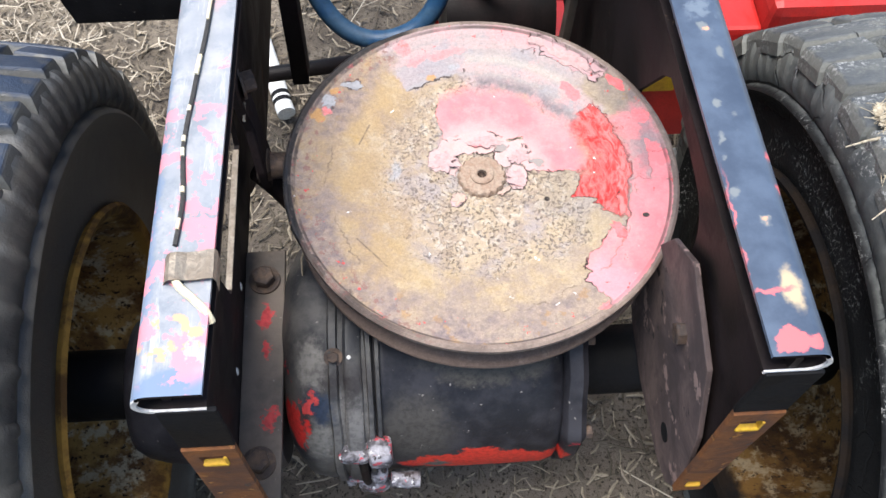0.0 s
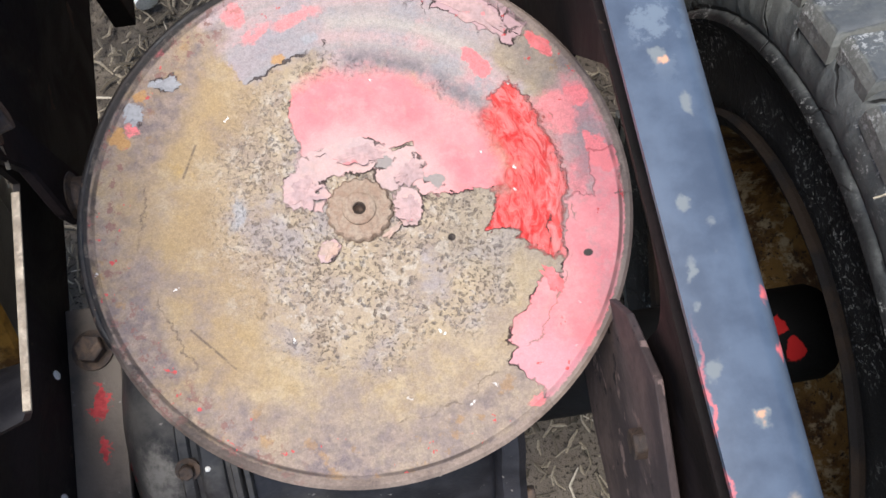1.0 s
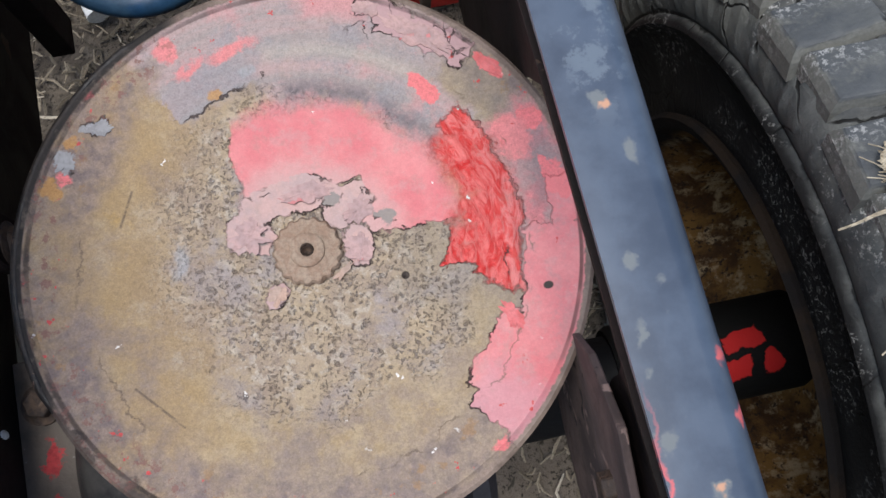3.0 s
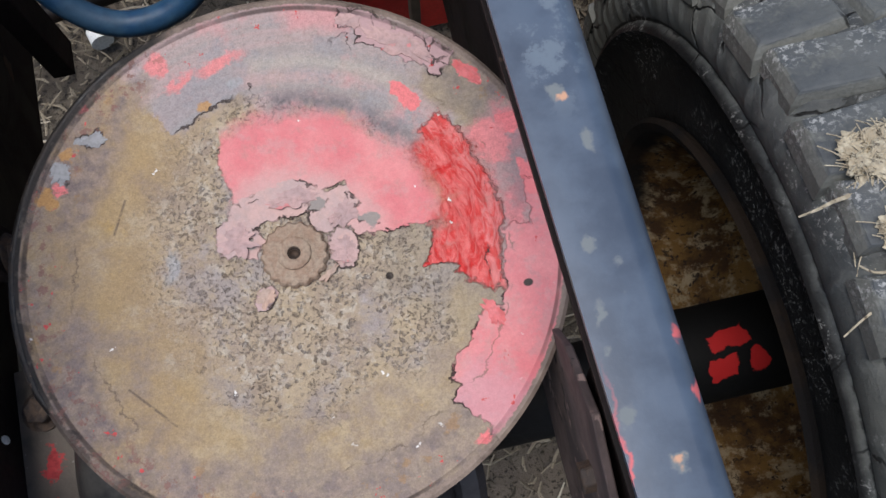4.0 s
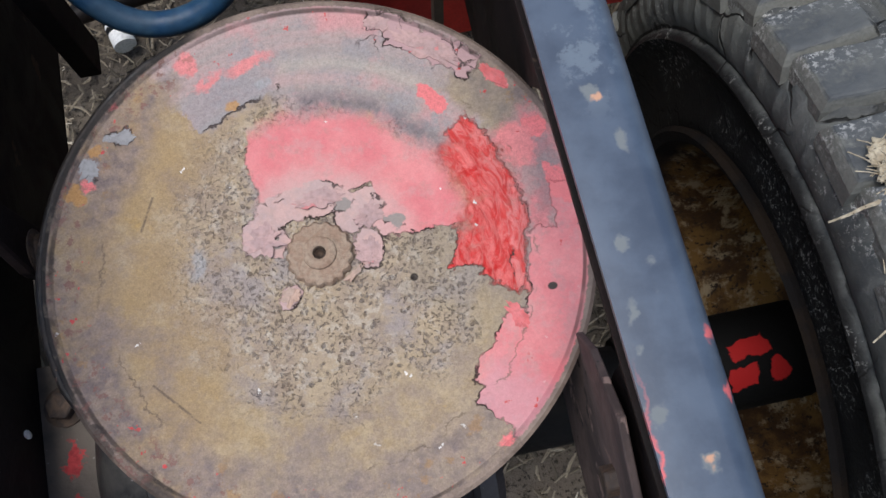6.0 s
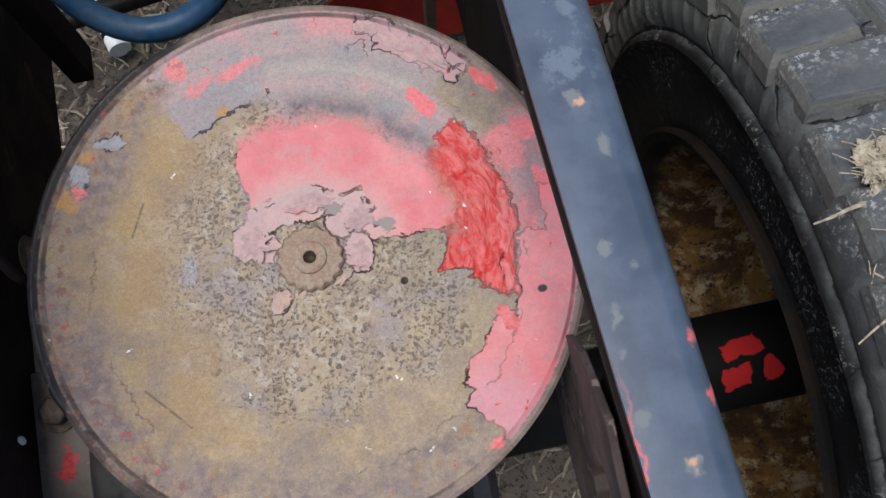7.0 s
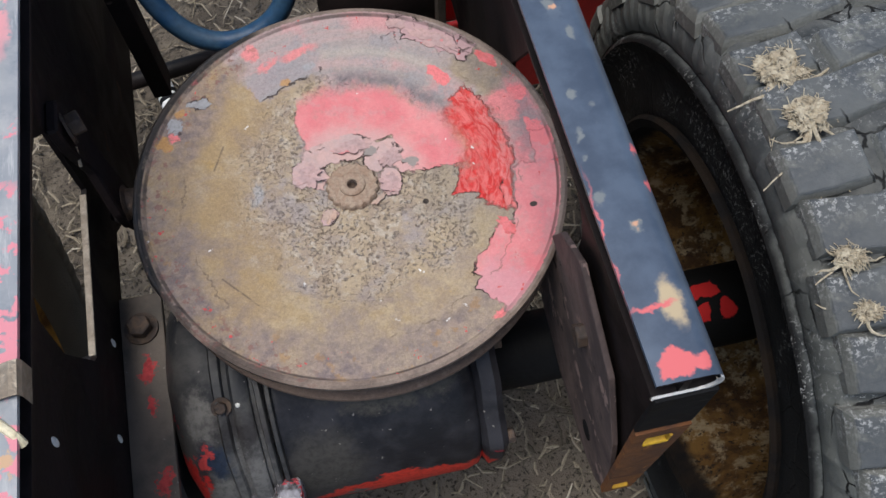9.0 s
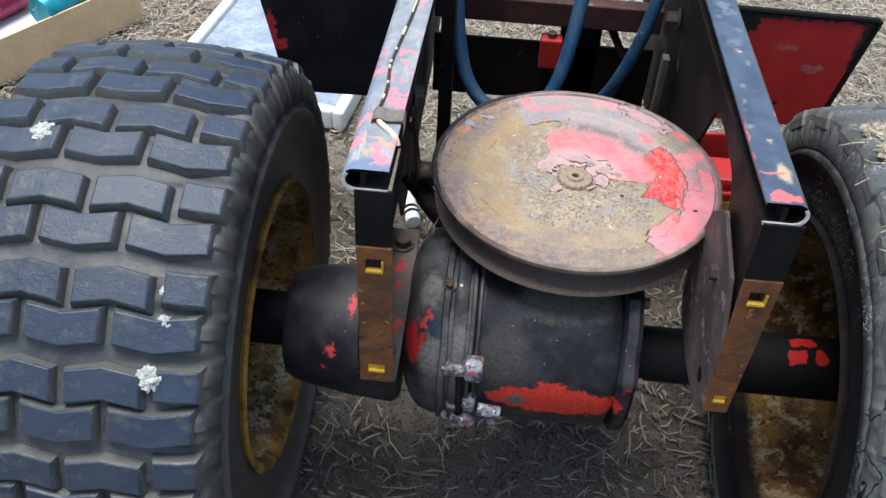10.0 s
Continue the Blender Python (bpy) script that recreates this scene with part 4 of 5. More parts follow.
def window_web(x_top, x_low, label):
    """The left plate: a window above a lower strip."""
    bm = bmesh.new()
    for outline in ([(-0.222, TOP - 0.001), (-0.222, 0.372), (-0.210, 0.362), (-0.079, 0.362), (-0.079, 0.434), (-0.083, 0.438), (-0.098, 0.495), (-0.092, 0.535), (-0.079, TOP - 0.001)],
                    [(-0.079, 0.362), (0.050, 0.362), (0.050, 0.434), (-0.079, 0.434)],
                    [(-0.092, 0.535), (-0.07, 0.550), (-0.02, 0.548), (0.03, 0.533), (0.050, 0.51), (0.050, TOP - 0.001), (-0.079, TOP - 0.001)],
                    [(0.050, 0.362), (0.09, 0.32), (0.13, 0.265), (0.62, 0.258), (0.62, TOP - 0.001), (0.050, TOP - 0.001)]):
        join(bm, plate(outline, -0.004))
    for v in bm.verts:
        v.co.x += x_top + (x_low - x_top) * (TOP - v.co.z) / (TOP - 0.362)
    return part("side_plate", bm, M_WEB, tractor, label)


web_left = window_web(-0.181, -0.189, "greasy dark steel side plate with a cut-out window")
part("cut_edge", box(-0.1915, -0.1865, -0.078, 0.045, 0.4342, 0.4356, 0.0004, None, 1), M_CLIP, web_left, "bare pale cut edge")
web_right = web(0.1275, 0.131, "greasy dark steel side plate with cutout")


def end_strap(x0, x1, y, low0, low1):
    """The rear face: black above, below it a rusty strap with two yellow-edged slots that ends between low0 and low1."""
    low, split = 0.378, 0.543
    def lean(bm):
        for v in bm.verts:
            f, u = (split - v.co.z) / (split - low), (v.co.x - x0) / (x1 - x0)
            v.co.x += f * (low0 - x0 + u * (low1 - low0 - x1 + x0))
        return bm
    upper = box(x0, x1, y - 0.003, y, split + 0.001, TOP - 0.016, 0.0008)
    part("end_plate", upper, M_BLACK, tractor, "black painted rear end plate")
    a, b = x0 + 0.0005, x1 - 0.0005
    wide = b - a
    strap = bmesh.new()
    slots = [(0.394, 0.401), (0.519, 0.531)]
    sx0, sx1 = a + 0.25 * wide, b - 0.25 * wide
    zs = [low, slots[0][0], slots[0][1], slots[1][0], slots[1][1], split]
    for k, (z0, z1) in enumerate(zip(zs, zs[1:])):
        if k % 2 == 0:
            box(a, b, y - 0.0045, y - 0.0005, z0, z1, 0, strap)
        else:
            box(a, sx0, y - 0.0045, y - 0.0005, z0, z1, 0, strap)
            box(sx1, b, y - 0.0045, y - 0.0005, z0, z1, 0, strap)
    strap_ob = part("reflector_strap", lean(strap), M_STRAP, tractor, "rust-orange steel strap with two slots")
    for z0, z1 in slots:
        part("slot_edge", lean(box(sx0, sx1, y - 0.0058, y - 0.0015, z0 - 0.0032, z0 + 0.0002, 0.0006, None, 1)), M_YELLOW, strap_ob, "yellow painted slot edge")
        if z0 > 0.5:
            part("slot_edge", lean(box(sx1 - 0.0016, sx1 + 0.0004, y - 0.0054, y - 0.0012, z0, z1 - 0.002, 0.0004, None, 1)), M_YELLOW, strap_ob, "yellow painted slot edge")
        else:
            part("slot_fill", lean(box(sx0, sx1, y - 0.0035, y - 0.001, z0, z1)), M_YELLOW, strap_ob, "yellow paint left in the slot")
    return strap_ob


end_strap(0.1165, 0.1475, -0.222, 0.1225, 0.1435)
end_strap(-0.1895, -0.1595, -0.225, -0.1890, -0.1580)

# angle bracket along the left plate, with its bolts
bracket = part("angle_bracket", box(-0.1885, -0.157, -0.218, -0.012, 0.366, 0.372, 0.001), M_BRACKET, tractor, "dusty brown steel angle with red paint flecks")
for y in (-0.039, -0.188):
    part("bolt", moved(bolt(0.0088, 0.008, 0.0125), pose(-0.173, y, 0.372, 0, 0, 17)), M_BOLT, bracket, "rusty hexagon bolt on a washer")
# brake lever on the left plate: a flat bar from its pivot bolt down to the boss beside the pulley
lever_shape = [(0.045, 0.515), (0.070, 0.515), (0.078, 0.495), (0.070, 0.445), (0.066, 0.398), (0.052, 0.388), (0.034, 0.394), (0.034, 0.415), (0.048, 0.455), (0.044, 0.490)]
lever = plate(lever_shape, 0.008, 0.0015)
for v in lever.verts:
    v.co.x += -0.184 + 0.10 * max(0.0, 0.50 - v.co.z)
arm = part("pivot_arm", lever, M_WEB, tractor, "greasy flat brake lever")
part("boss", lathe_at([(-0.176, 0.004), (-0.176, 0.0135), (-0.170, 0.0145), (-0.167, 0.0145), (-0.165, 0.011), (-0.150, 0.0105), (-0.149, 0.004)], (0, 0.049, 0.405), 28), M_BOLT, arm, "greasy turned boss with a nut", True)
part("lever_link", tube(curve_through([(-0.176, 0.056, 0.392), (-0.160, 0.050, 0.372), (-0.140, 0.034, 0.356), (-0.112, 0.012, 0.348), (-0.08, -0.005, 0.346)], 5), 0.0125, 14), M_WEB, arm, "greasy bent link rod", True)
part("bolt", moved(bolt(0.0085, 0.009, 0.012), pose(-0.176, 0.058, 0.499, 0, 90, 20)), M_BOLT, arm, "scraped hexagon bolt")
part("scrape", moved(box(-0.0011, 0.0011, -0.008, 0.008, -0.0004, 0.0006, 0.0003, None, 1), pose(-0.1755, 0.047, 0.480, 62, 8, 0)), M_CLIP, arm, "bare scraped streak")
# lower bracket on the axle, inside the right leg
bracket_shape = [(-0.223, 0.372), (-0.214, 0.352), (-0.19, 0.338), (-0.125, 0.330), (-0.075, 0.338), (-0.055, 0.352), (-0.050, 0.385), (-0.062, 0.44), (-0.085, 0.495), (-0.120, 0.525), (-0.185, 0.505), (-0.212, 0.455), (-0.223, 0.40)]
gusset = plate(bracket_shape, -0.004, 0.0006)
for v in gusset.verts:
    v.co.x += 0.1262 + 0.004 * (0.46 - v.co.z) / 0.12
gusset_ob = part("gusset", gusset, M_GUSSET, tractor, "pinkish grey rusty bracket plate with a round hole")
part("bolt_hole", moved(lathe([(0, 0.0075), (0.0006, 0.0075)], 24, "x"), pose(0.1243, -0.183, 0.377)), M_BLACK, gusset_ob, "dark round hole")
part("cross_rod", tube([(-0.30, 0.37, 0.12), (-0.196, 0.385, 0.12), (0.12, 0.43, 0.12)], 0.010, 12), M_WEB, tractor, "greasy dark cross rod", True)
part("upright_bar", box(-0.160, -0.144, 0.205, 0.232, 0.315, 0.60, 0.0015), M_WEB, tractor, "dark steel upright")
part("upright_bar", box(0.108, 0.116, 0.235, 0.250, 0.22, 0.46, 0.001), M_BRACKET, tractor, "dusty brown steel upright")
part("pivot_bolt", moved(bolt(0.009, 0.014, 0.013), pose(0.128, 0.30, 0.481, 0, -90, 0)), M_GUSSET, tractor, "pinkish rusty bolt end")
part("bolt", moved(bolt(0.008, 0.007), pose(0.1222, -0.146, 0.474, 0, -90, 0)), M_BOLT, web_right)


def build_pulley():
    hub_z = 0.4535
    prof = [(hub_z - 0.004, 0.004), (hub_z - 0.004, 0.0175), (hub_z - 0.0005, 0.03), (hub_z - 0.001, 0.06), (hub_z - 0.001, 0.082), (hub_z + 0.0015, 0.088), (hub_z + 0.002, 0.098),
            (hub_z + 0.0035, 0.104), (hub_z + 0.005, 0.12), (hub_z + 0.006, 0.14), (hub_z + 0.0085, 0.1425), (hub_z + 0.009, 0.145), (hub_z + 0.0075, 0.147), (hub_z + 0.004, 0.147),
            (hub_z - 0.001, 0.1435), (hub_z - 0.010, 0.108), (hub_z - 0.012, 0.106), (hub_z - 0.014, 0.108), (hub_z - 0.026, 0.144), (hub_z - 0.028, 0.1445), (hub_z - 0.030, 0.1425), (hub_z - 0.024, 0.12), (hub_z - 0.024, 0.03), (hub_z - 0.024, 0.004)]
    def wave(along, rad, a):
        return 0.0005 * math.sin(3 * a + 1) if rad > 0.13 else 0.0
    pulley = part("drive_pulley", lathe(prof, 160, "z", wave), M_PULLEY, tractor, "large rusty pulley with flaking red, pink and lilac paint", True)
    teeth = lambda along, rad, a: 0.0008 * max(-0.7, min(0.7, 2 * math.sin(17 * a))) * (1 if 0.015 < rad < 0.019 else 0)
    washer = lathe([(hub_z - 0.005, 0.0178), (hub_z - 0.0012, 0.0178), (hub_z + 0.0004, 0.0165), (hub_z + 0.0004, 0.0115), (hub_z + 0.0008, 0.0105), (hub_z + 0.0008, 0.006)], 120, "z", teeth, False)
    part("hub_washer", washer, M_HUB, pulley, "rust-brown toothed hub washer", True)
    boss = lathe([(hub_z - 0.002, 0.0095), (hub_z + 0.0022, 0.0090), (hub_z + 0.0030, 0.0080), (hub_z + 0.0030, 0.0050), (hub_z + 0.002, 0.0036), (hub_z - 0.004, 0.0034)], 48, "z", None, False)
    part("hub_boss", boss, M_HUB, pulley, "rust-brown hub boss with bored centre", True)
    part("shaft_end", lathe([(hub_z - 0.03, 0.0035), (hub_z - 0.0012, 0.0035), (hub_z - 0.0006, 0.0028), (hub_z - 0.0022, 0.0016), (hub_z - 0.003, 0.0004)], 20), M_BOLT, pulley, "rusty bored shaft end")
    def surface(x, y):
        rr = math.hypot(x, y)
        for (z0, r0), (z1, r1) in zip(prof[2:12], prof[3:12]):
            if r0 <= rr <= r1:
                return z0 + (z1 - z0) * (rr - r0) / (r1 - r0)
        return hub_z
    def flake(x, y, a, b, turn, seed, lift, material):
        """A ragged paint flake, its lower edge curled up a little."""
        c, s = math.cos(radians(turn)), math.sin(radians(turn))
        bm = bmesh.new()
        rings = []
        for f in (0.0, 0.4, 0.75, 1.0):
            ring = []
            for k in range(44):
                t = 2 * math.pi * k / 44
                rag = 1 + 0.55 * noise.noise((2.2 * math.cos(t) + seed, 2.2 * math.sin(t), seed)) + 0.40 * noise.noise((7 * math.cos(t), 7 * math.sin(t) + seed, 1))
                u, v = a * f * rag * math.cos(t), b * f * rag * math.sin(t)
                px, py = x + u * c - v * s, y + u * s + v * c
                curl = 0.45 * lift * f ** 3 * (0.25 + 0.75 * max(0.0, -math.sin(t + radians(turn))))
                ring.append((px, py, surface(px, py) + 0.0001 + curl))
            rings.append(ring)
        top = [[bm.verts.new(p) for p in ring] for ring in rings[1:]]
        low = [bm.verts.new((p[0], p[1], p[2] - 0.0006)) for p in rings[-1]]
        mid_v = bm.verts.new(rings[0][0])
        for k in range(44):
            n = (k + 1) % 44
            bm.faces.new((mid_v, top[0][k], top[0][n]))
            for p, q in zip(top, top[1:]):
                bm.faces.new((p[k], q[k], q[n], p[n]))
            bm.faces.new((top[-1][k], low[k], low[n], top[-1][n]))
        part("paint_flake", bm, material, pulley, "", True)
    for k, (x, y, a, b, turn, lift, m) in enumerate(((0.026, -0.004, 0.0065, 0.0075, 10, 0.0010, M_FLAKE), (0.029, 0.016, 0.0085, 0.006, 30, 0.0012, M_FLAKE), (-0.028, 0.013, 0.0095, 0.0085, 0, 0.0009, M_FLAKE), (0.004, 0.031, 0.012, 0.0055, 5, 0.0008, M_FLAKE),
                                                     (-0.019, -0.020, 0.0055, 0.0045, 30, 0.0009, M_FLAKE_TAN), (0.080, 0.104, 0.0185, 0.0065, -38, 0.0016, M_FLAKE), (0.0555, 0.125, 0.007, 0.0055, -24, 0.0014, M_FLAKE), (0.113, 0.079, 0.0095, 0.0033, -50, 0.0009, M_FLAKE_PINK),
                                                     (0.0965, -0.056, 0.0035, 0.0085, 20, 0.0012, M_FLAKE_PINK), (-0.094, 0.085, 0.0065, 0.0035, 10, 0.0009, M_FLAKE_GREY), (-0.114, 0.0705, 0.005, 0.005, 0, 0.0009, M_FLAKE_GREY), (0.016, -0.015, 0.006, 0.0016, 35, 0.0005, M_FLAKE_TAN))):
        flake(x, y, a, b, turn, 3.7 * k + 1, lift, m)
    # a tube added along the lip to carry its near-black colour
    arc = []
    for k in range(49):
        f = k / 48
        a = radians(-116 + 92 * f)
        ends = max(0.0, 1 - min(f, 1 - f) / 0.08)
        rr = 0.1462 + 0.0003 * noise.noise((f * 24, 1.0, 4.0)) - 0.0024 * ends
        arc.append((rr * math.sin(a), rr * math.cos(a), hub_z + 0.0070 - 0.0020 * ends))
    part("rolled_edge", tube(arc, 0.0024, 10), M_EDGE, pulley, "near-black strip along the upper left of the rim", True)
    part("pulley_shaft", lathe([(0.30, 0.016), (hub_z - 0.02, 0.016)], 24), M_WEB, pulley)


M_EDGE = weathered("near_black_edge", (0.010, 0.010, 0.011), (0.034, 0.026, 0.022), 60, (0.42, 0.65), 0.0, 0.5, 300, [((0.13, 0.085, 0.065), 110, 0.62)], 0.3)
M_FLAKE = weathered("mauve_paint_flake", (0.46, 0.295, 0.28), (0.38, 0.265, 0.26), 90, (0.55, 0.7), 0.0, 0.4, 400, [((0.52, 0.20, 0.20), 60, 0.62)])
M_FLAKE_PINK = weathered("pink_paint_flake", (0.64, 0.17, 0.175), (0.58, 0.11, 0.11), 90, (0.5, 0.65), 0.0, 0.4)
M_FLAKE_GREY = weathered("grey_paint_flake", (0.29, 0.29, 0.30), (0.24, 0.235, 0.245), 90, (0.55, 0.7), 0.0, 0.4)
M_FLAKE_TAN = weathered("tan_paint_flake", (0.47, 0.31, 0.24), (0.40, 0.30, 0.25), 90, (0.6, 0.75), 0.0, 0.4)
M_HUB = weathered("brown_rust", (0.285, 0.19, 0.135), (0.345, 0.265, 0.20), 160, (0.75, 0.9), 0.0, 0.5, 500)
build_pulley()

# ---- transaxle ----
AXLE_Y, AXLE_Z = -0.095, 0.290
H_Y, H_Z = -0.078, 0.305


def build_transaxle():
    def at(bm):
        return moved(bm, pose(0, H_Y, H_Z))
    uneven = lambda al, r, a: 0.0010 * noise.noise((al * 50, 4 * math.cos(a), 4 * math.sin(a)))
    body = lathe([(-0.090, 0.04), (-0.090, 0.0960), (-0.086, 0.0985), (-0.080, 0.0985), (-0.076, 0.0965), (-0.02, 0.0975), (0.043, 0.0975), (0.052, 0.0945), (0.057, 0.088), (0.057, 0.03)], 96, "x", uneven)
    housing = part("transaxle", at(body), M_HOUSING, tractor, "greasy black cast transaxle housing with red paint patch", True)
    grey = lathe([(-0.159, 0.05), (-0.159, 0.064), (-0.157, 0.072), (-0.150, 0.086), (-0.141, 0.0965), (-0.127, 0.101), (-0.092, 0.100), (-0.090, 0.09)], 96, "x", lambda al, r, a: 0.0022 * noise.noise((al * 60, 3 * math.cos(a), 3 * math.sin(a))))
    part("side_cover", at(grey), M_HOUSING_GREY, housing, "grey oil-streaked side cover with red spots", True)
    for x, wdt, top in ((-0.1175, 0.0042, 0.1045), (-0.1035, 0.0072, 0.1062), (-0.0915, 0.0026, 0.1050), (-0.0850, 0.0022, 0.1040)):
        rib = lathe([(x - wdt, 0.0985), (x - wdt * 0.9, top - 0.0017), (x - wdt * 0.6, top), (x + wdt * 0.6, top), (x + wdt * 0.9, top - 0.0017), (x + wdt, 0.0985)], 110, "x", lambda al, r, a: (0.0012 * noise.noise((a * 3.2, 5, x * 300)), 0.0012 * noise.noise((a * 4, al * 80, 4))))
        part("rib", at(rib), M_HOUSING_GREY, housing, "", True)
    flange = lathe([(0.056, 0.06), (0.056, 0.090), (0.060, 0.0965), (0.070, 0.0965), (0.075, 0.091), (0.076, 0.045)], 90, "x", lambda al, r, a: (0.0015 * noise.noise((a * 3, 9, 1)), 0.0055 * max(0.0, math.sin(7 * a + 0.6)) ** 6 + 0.003 * noise.noise((4 * math.cos(a), 4 * math.sin(a), al * 40))))
    part("flange", at(flange), M_HOUSING, housing, "black lumpy cast flange", True)
    for k in range(7):
        a = (math.pi / 2 - 0.6 + 2 * math.pi * k) / 7
        part("bolt", moved(bolt(0.006, 0.006), pose(0.0745, H_Y + 0.092 * math.cos(a), H_Z + 0.092 * math.sin(a), 0, 90, 0)), M_BOLT, housing)
    part("drain_plug", moved(bolt(0.0045, 0.006, 0.007), pose(-0.117, -0.119, 0.3985, 25, 0, 0)), M_BOLT, housing, "small dark breather plug")
    part("paint_drip", moved(lathe([(0, 0.0001), (0.0004, 0.0018), (0.0011, 0.0012), (0.0014, 0.0001)], 12), pose(-0.1055, -0.121, 0.4015, 25, 0, 0)), M_WHITE, housing, "small pale paint drip")
    # clamp ears and splashed bolts under the seam
    def lump(x, y, z, a, b, c, seed, label):
        """A rounded casting lug: a swollen box with an uneven skin."""
        bm = bmesh.new()
        bmesh.ops.create_icosphere(bm, subdivisions=3, radius=1.0)
        for v in bm.verts:
            d = v.co.normalized()
            q = [math.copysign(abs(t) ** 0.55, t) for t in d]
            f = 1 + 0.10 * noise.noise(d * 2.3 + Vector((seed, 0, 0)))
            v.co = (x + a * f * q[0], y + b * f * q[1], z + c * f * q[2])
        part("clamp_ear", bm, M_CLAMP, housing, label, True)
    splashed = "casting ear splashed with white and pink paint"
    lump(-0.104, -0.173, 0.341, 0.0135, 0.010, 0.0065, 1, splashed)
    lump(-0.086, -0.176, 0.344, 0.0095, 0.011, 0.0125, 2, splashed)
    lump(-0.0885, -0.176, 0.296, 0.0070, 0.010, 0.0115, 3, "white splashed clamp lug")
    lump(-0.103, -0.174, 0.290, 0.0085, 0.010, 0.0060, 4, splashed)
    lump(-0.0930, -0.176, 0.268, 0.0130, 0.010, 0.0085, 5, splashed)
    lump(-0.112, -0.172, 0.268, 0.0045, 0.008, 0.0055, 6, "pink splashed casting lug")
    part("clamp_stud", tube([(-0.079, -0.183, 0.291), (-0.056, -0.184, 0.289)], 0.0065, 14), M_CLAMP, housing, "paint-splashed threaded stud", True)
    part("clamp_bolt", moved(bolt(0.0055, 0.010, 0.0065), pose(-0.066, -0.174, 0.274, 90, 0, 10)), M_CLAMP, housing, "paint-splashed bolt head")
    part("clamp_strip", tube([(-0.100, -0.179, 0.335), (-0.099, -0.182, 0.30), (-0.098, -0.178, 0.27)], 0.004, 10), M_WEB, housing, "dark strip between the ears", True)
    bell = lathe([(-0.286, 0.024), (-0.286, 0.050), (-0.284, 0.055), (-0.276, 0.060), (-0.262, 0.064), (-0.215, 0.071), (-0.170, 0.075), (-0.164, 0.07)], 56, "x", uneven)
    part("axle_bell", moved(bell, pose(0, AXLE_Y + 0.002, AXLE_Z + 0.004)), M_HOUSING, housing, "black axle bell with red specks", True)
    for x0, x1, rad, tag in ((-0.405, -0.28, 0.0295, "black axle shaft"), (0.070, 0.20, 0.0295, "black axle tube")):
        part("axle_shaft", moved(lathe([(x0, rad), (x1, rad)], 40, "x"), pose(0, AXLE_Y + 0.004, AXLE_Z + 0.006)), M_BLACK, tractor, tag, True)
    hub = lathe([(0.170, 0.028), (0.170, 0.0315), (0.174, 0.0335), (0.296, 0.0335), (0.303, 0.030), (0.304, 0.022), (0.318, 0.021), (0.320, 0.016), (0.362, 0.016)], 44, "x")
    part("axle_coupling", moved(hub, pose(0, AXLE_Y + 0.006, AXLE_Z + 0.006)), M_COUPLING, tractor, "matt black axle coupling with red paint patches", True)
    return housing


def coupling_material():
    g = Graph("black_with_red_patches", rough=0.7, spec=0.12)
    tear = g.vec("SCALE", g.vec("SUBTRACT", g.noise(80, 4, 0.6, color=True), (0.5, 0.5, 0.5)), scale=0.012)
    at = g.vec("ADD", g.obj, tear)
    field = g.either(g.slab(at, (0.253, -0.085, 0), (0.013, 0.0055), 8), g.slab(at, (0.246, -0.103, 0), (0.010, 0.0065), 4), g.oval(at, (0.270, -0.101, 0.325), (0.0065, 0.009, 0.03)))
    field = g.math("MAXIMUM", field, g.oval(g.obj, (0.255, -0.10, 0.325), (0.05, 0.03, 0.025)))
    g.put("Base Color", g.mix(g.ramp(field, 0.0005, -0.0005), (0.004, 0.004, 0.004), (0.33, 0.014, 0.014)))
    g.bump(g.noise(200, 4), 0.4, 0.001)
    return g.mat


M_COUPLING = coupling_material()
housing = build_transaxle()


# straw and leaf scraps caught beside the bracket
build_straw("chaff", M_STRAW_MID, 60, 21, 0.022, 0.0016, (-0.156, -0.13, -0.085, -0.02), "dry straw scraps caught on the transaxle", 2.0, 0.02)
bpy.data.objects["chaff"].location = (0, 0, 0.396)


# ---- wheels ----
def block(u0, u1, pitch, base, height, notch):
    """One tread block, chevron-edged with sloping flanks, standing on the crown at the top of the wheel."""
    bm = bmesh.new()
    half = pitch / 2
    mid = (u0 + u1) / 2
    low = [(u0, -half + notch), (mid, -half), (u1, -half + notch), (u1, half + notch), (mid, half), (u0, half + notch)]
    hu, hv = (u1 - u0) / 2, half + abs(notch)
    rings = []
    for inset, up in ((0.0, -0.010), (0.0, 0.0), (0.0012, height * 0.5), (0.0022, height * 0.82), (0.0032, height * 0.96), (0.0046, height)):
        ring = []
        for u, v in low:
            uu, vv = mid + (u - mid) * (1 - inset / hu), v * (1 - inset / hv)
            crown = base - 0.9 * uu * uu
            ring.append(bm.verts.new((uu, vv, math.sqrt(max(1e-6, (crown + up) ** 2 - vv * vv)))))
        rings.append(ring)
    for a, b in zip(rings, rings[1:]):
        for k in range(6):
            bm.faces.new((a[k], a[(k + 1) % 6], b[(k + 1) % 6], b[k]))
    top = rings[-1]
    bm.faces.new((top[0], top[1], top[4], top[5]))
    bm.faces.new((top[1], top[2], top[3], top[4]))
    return bm


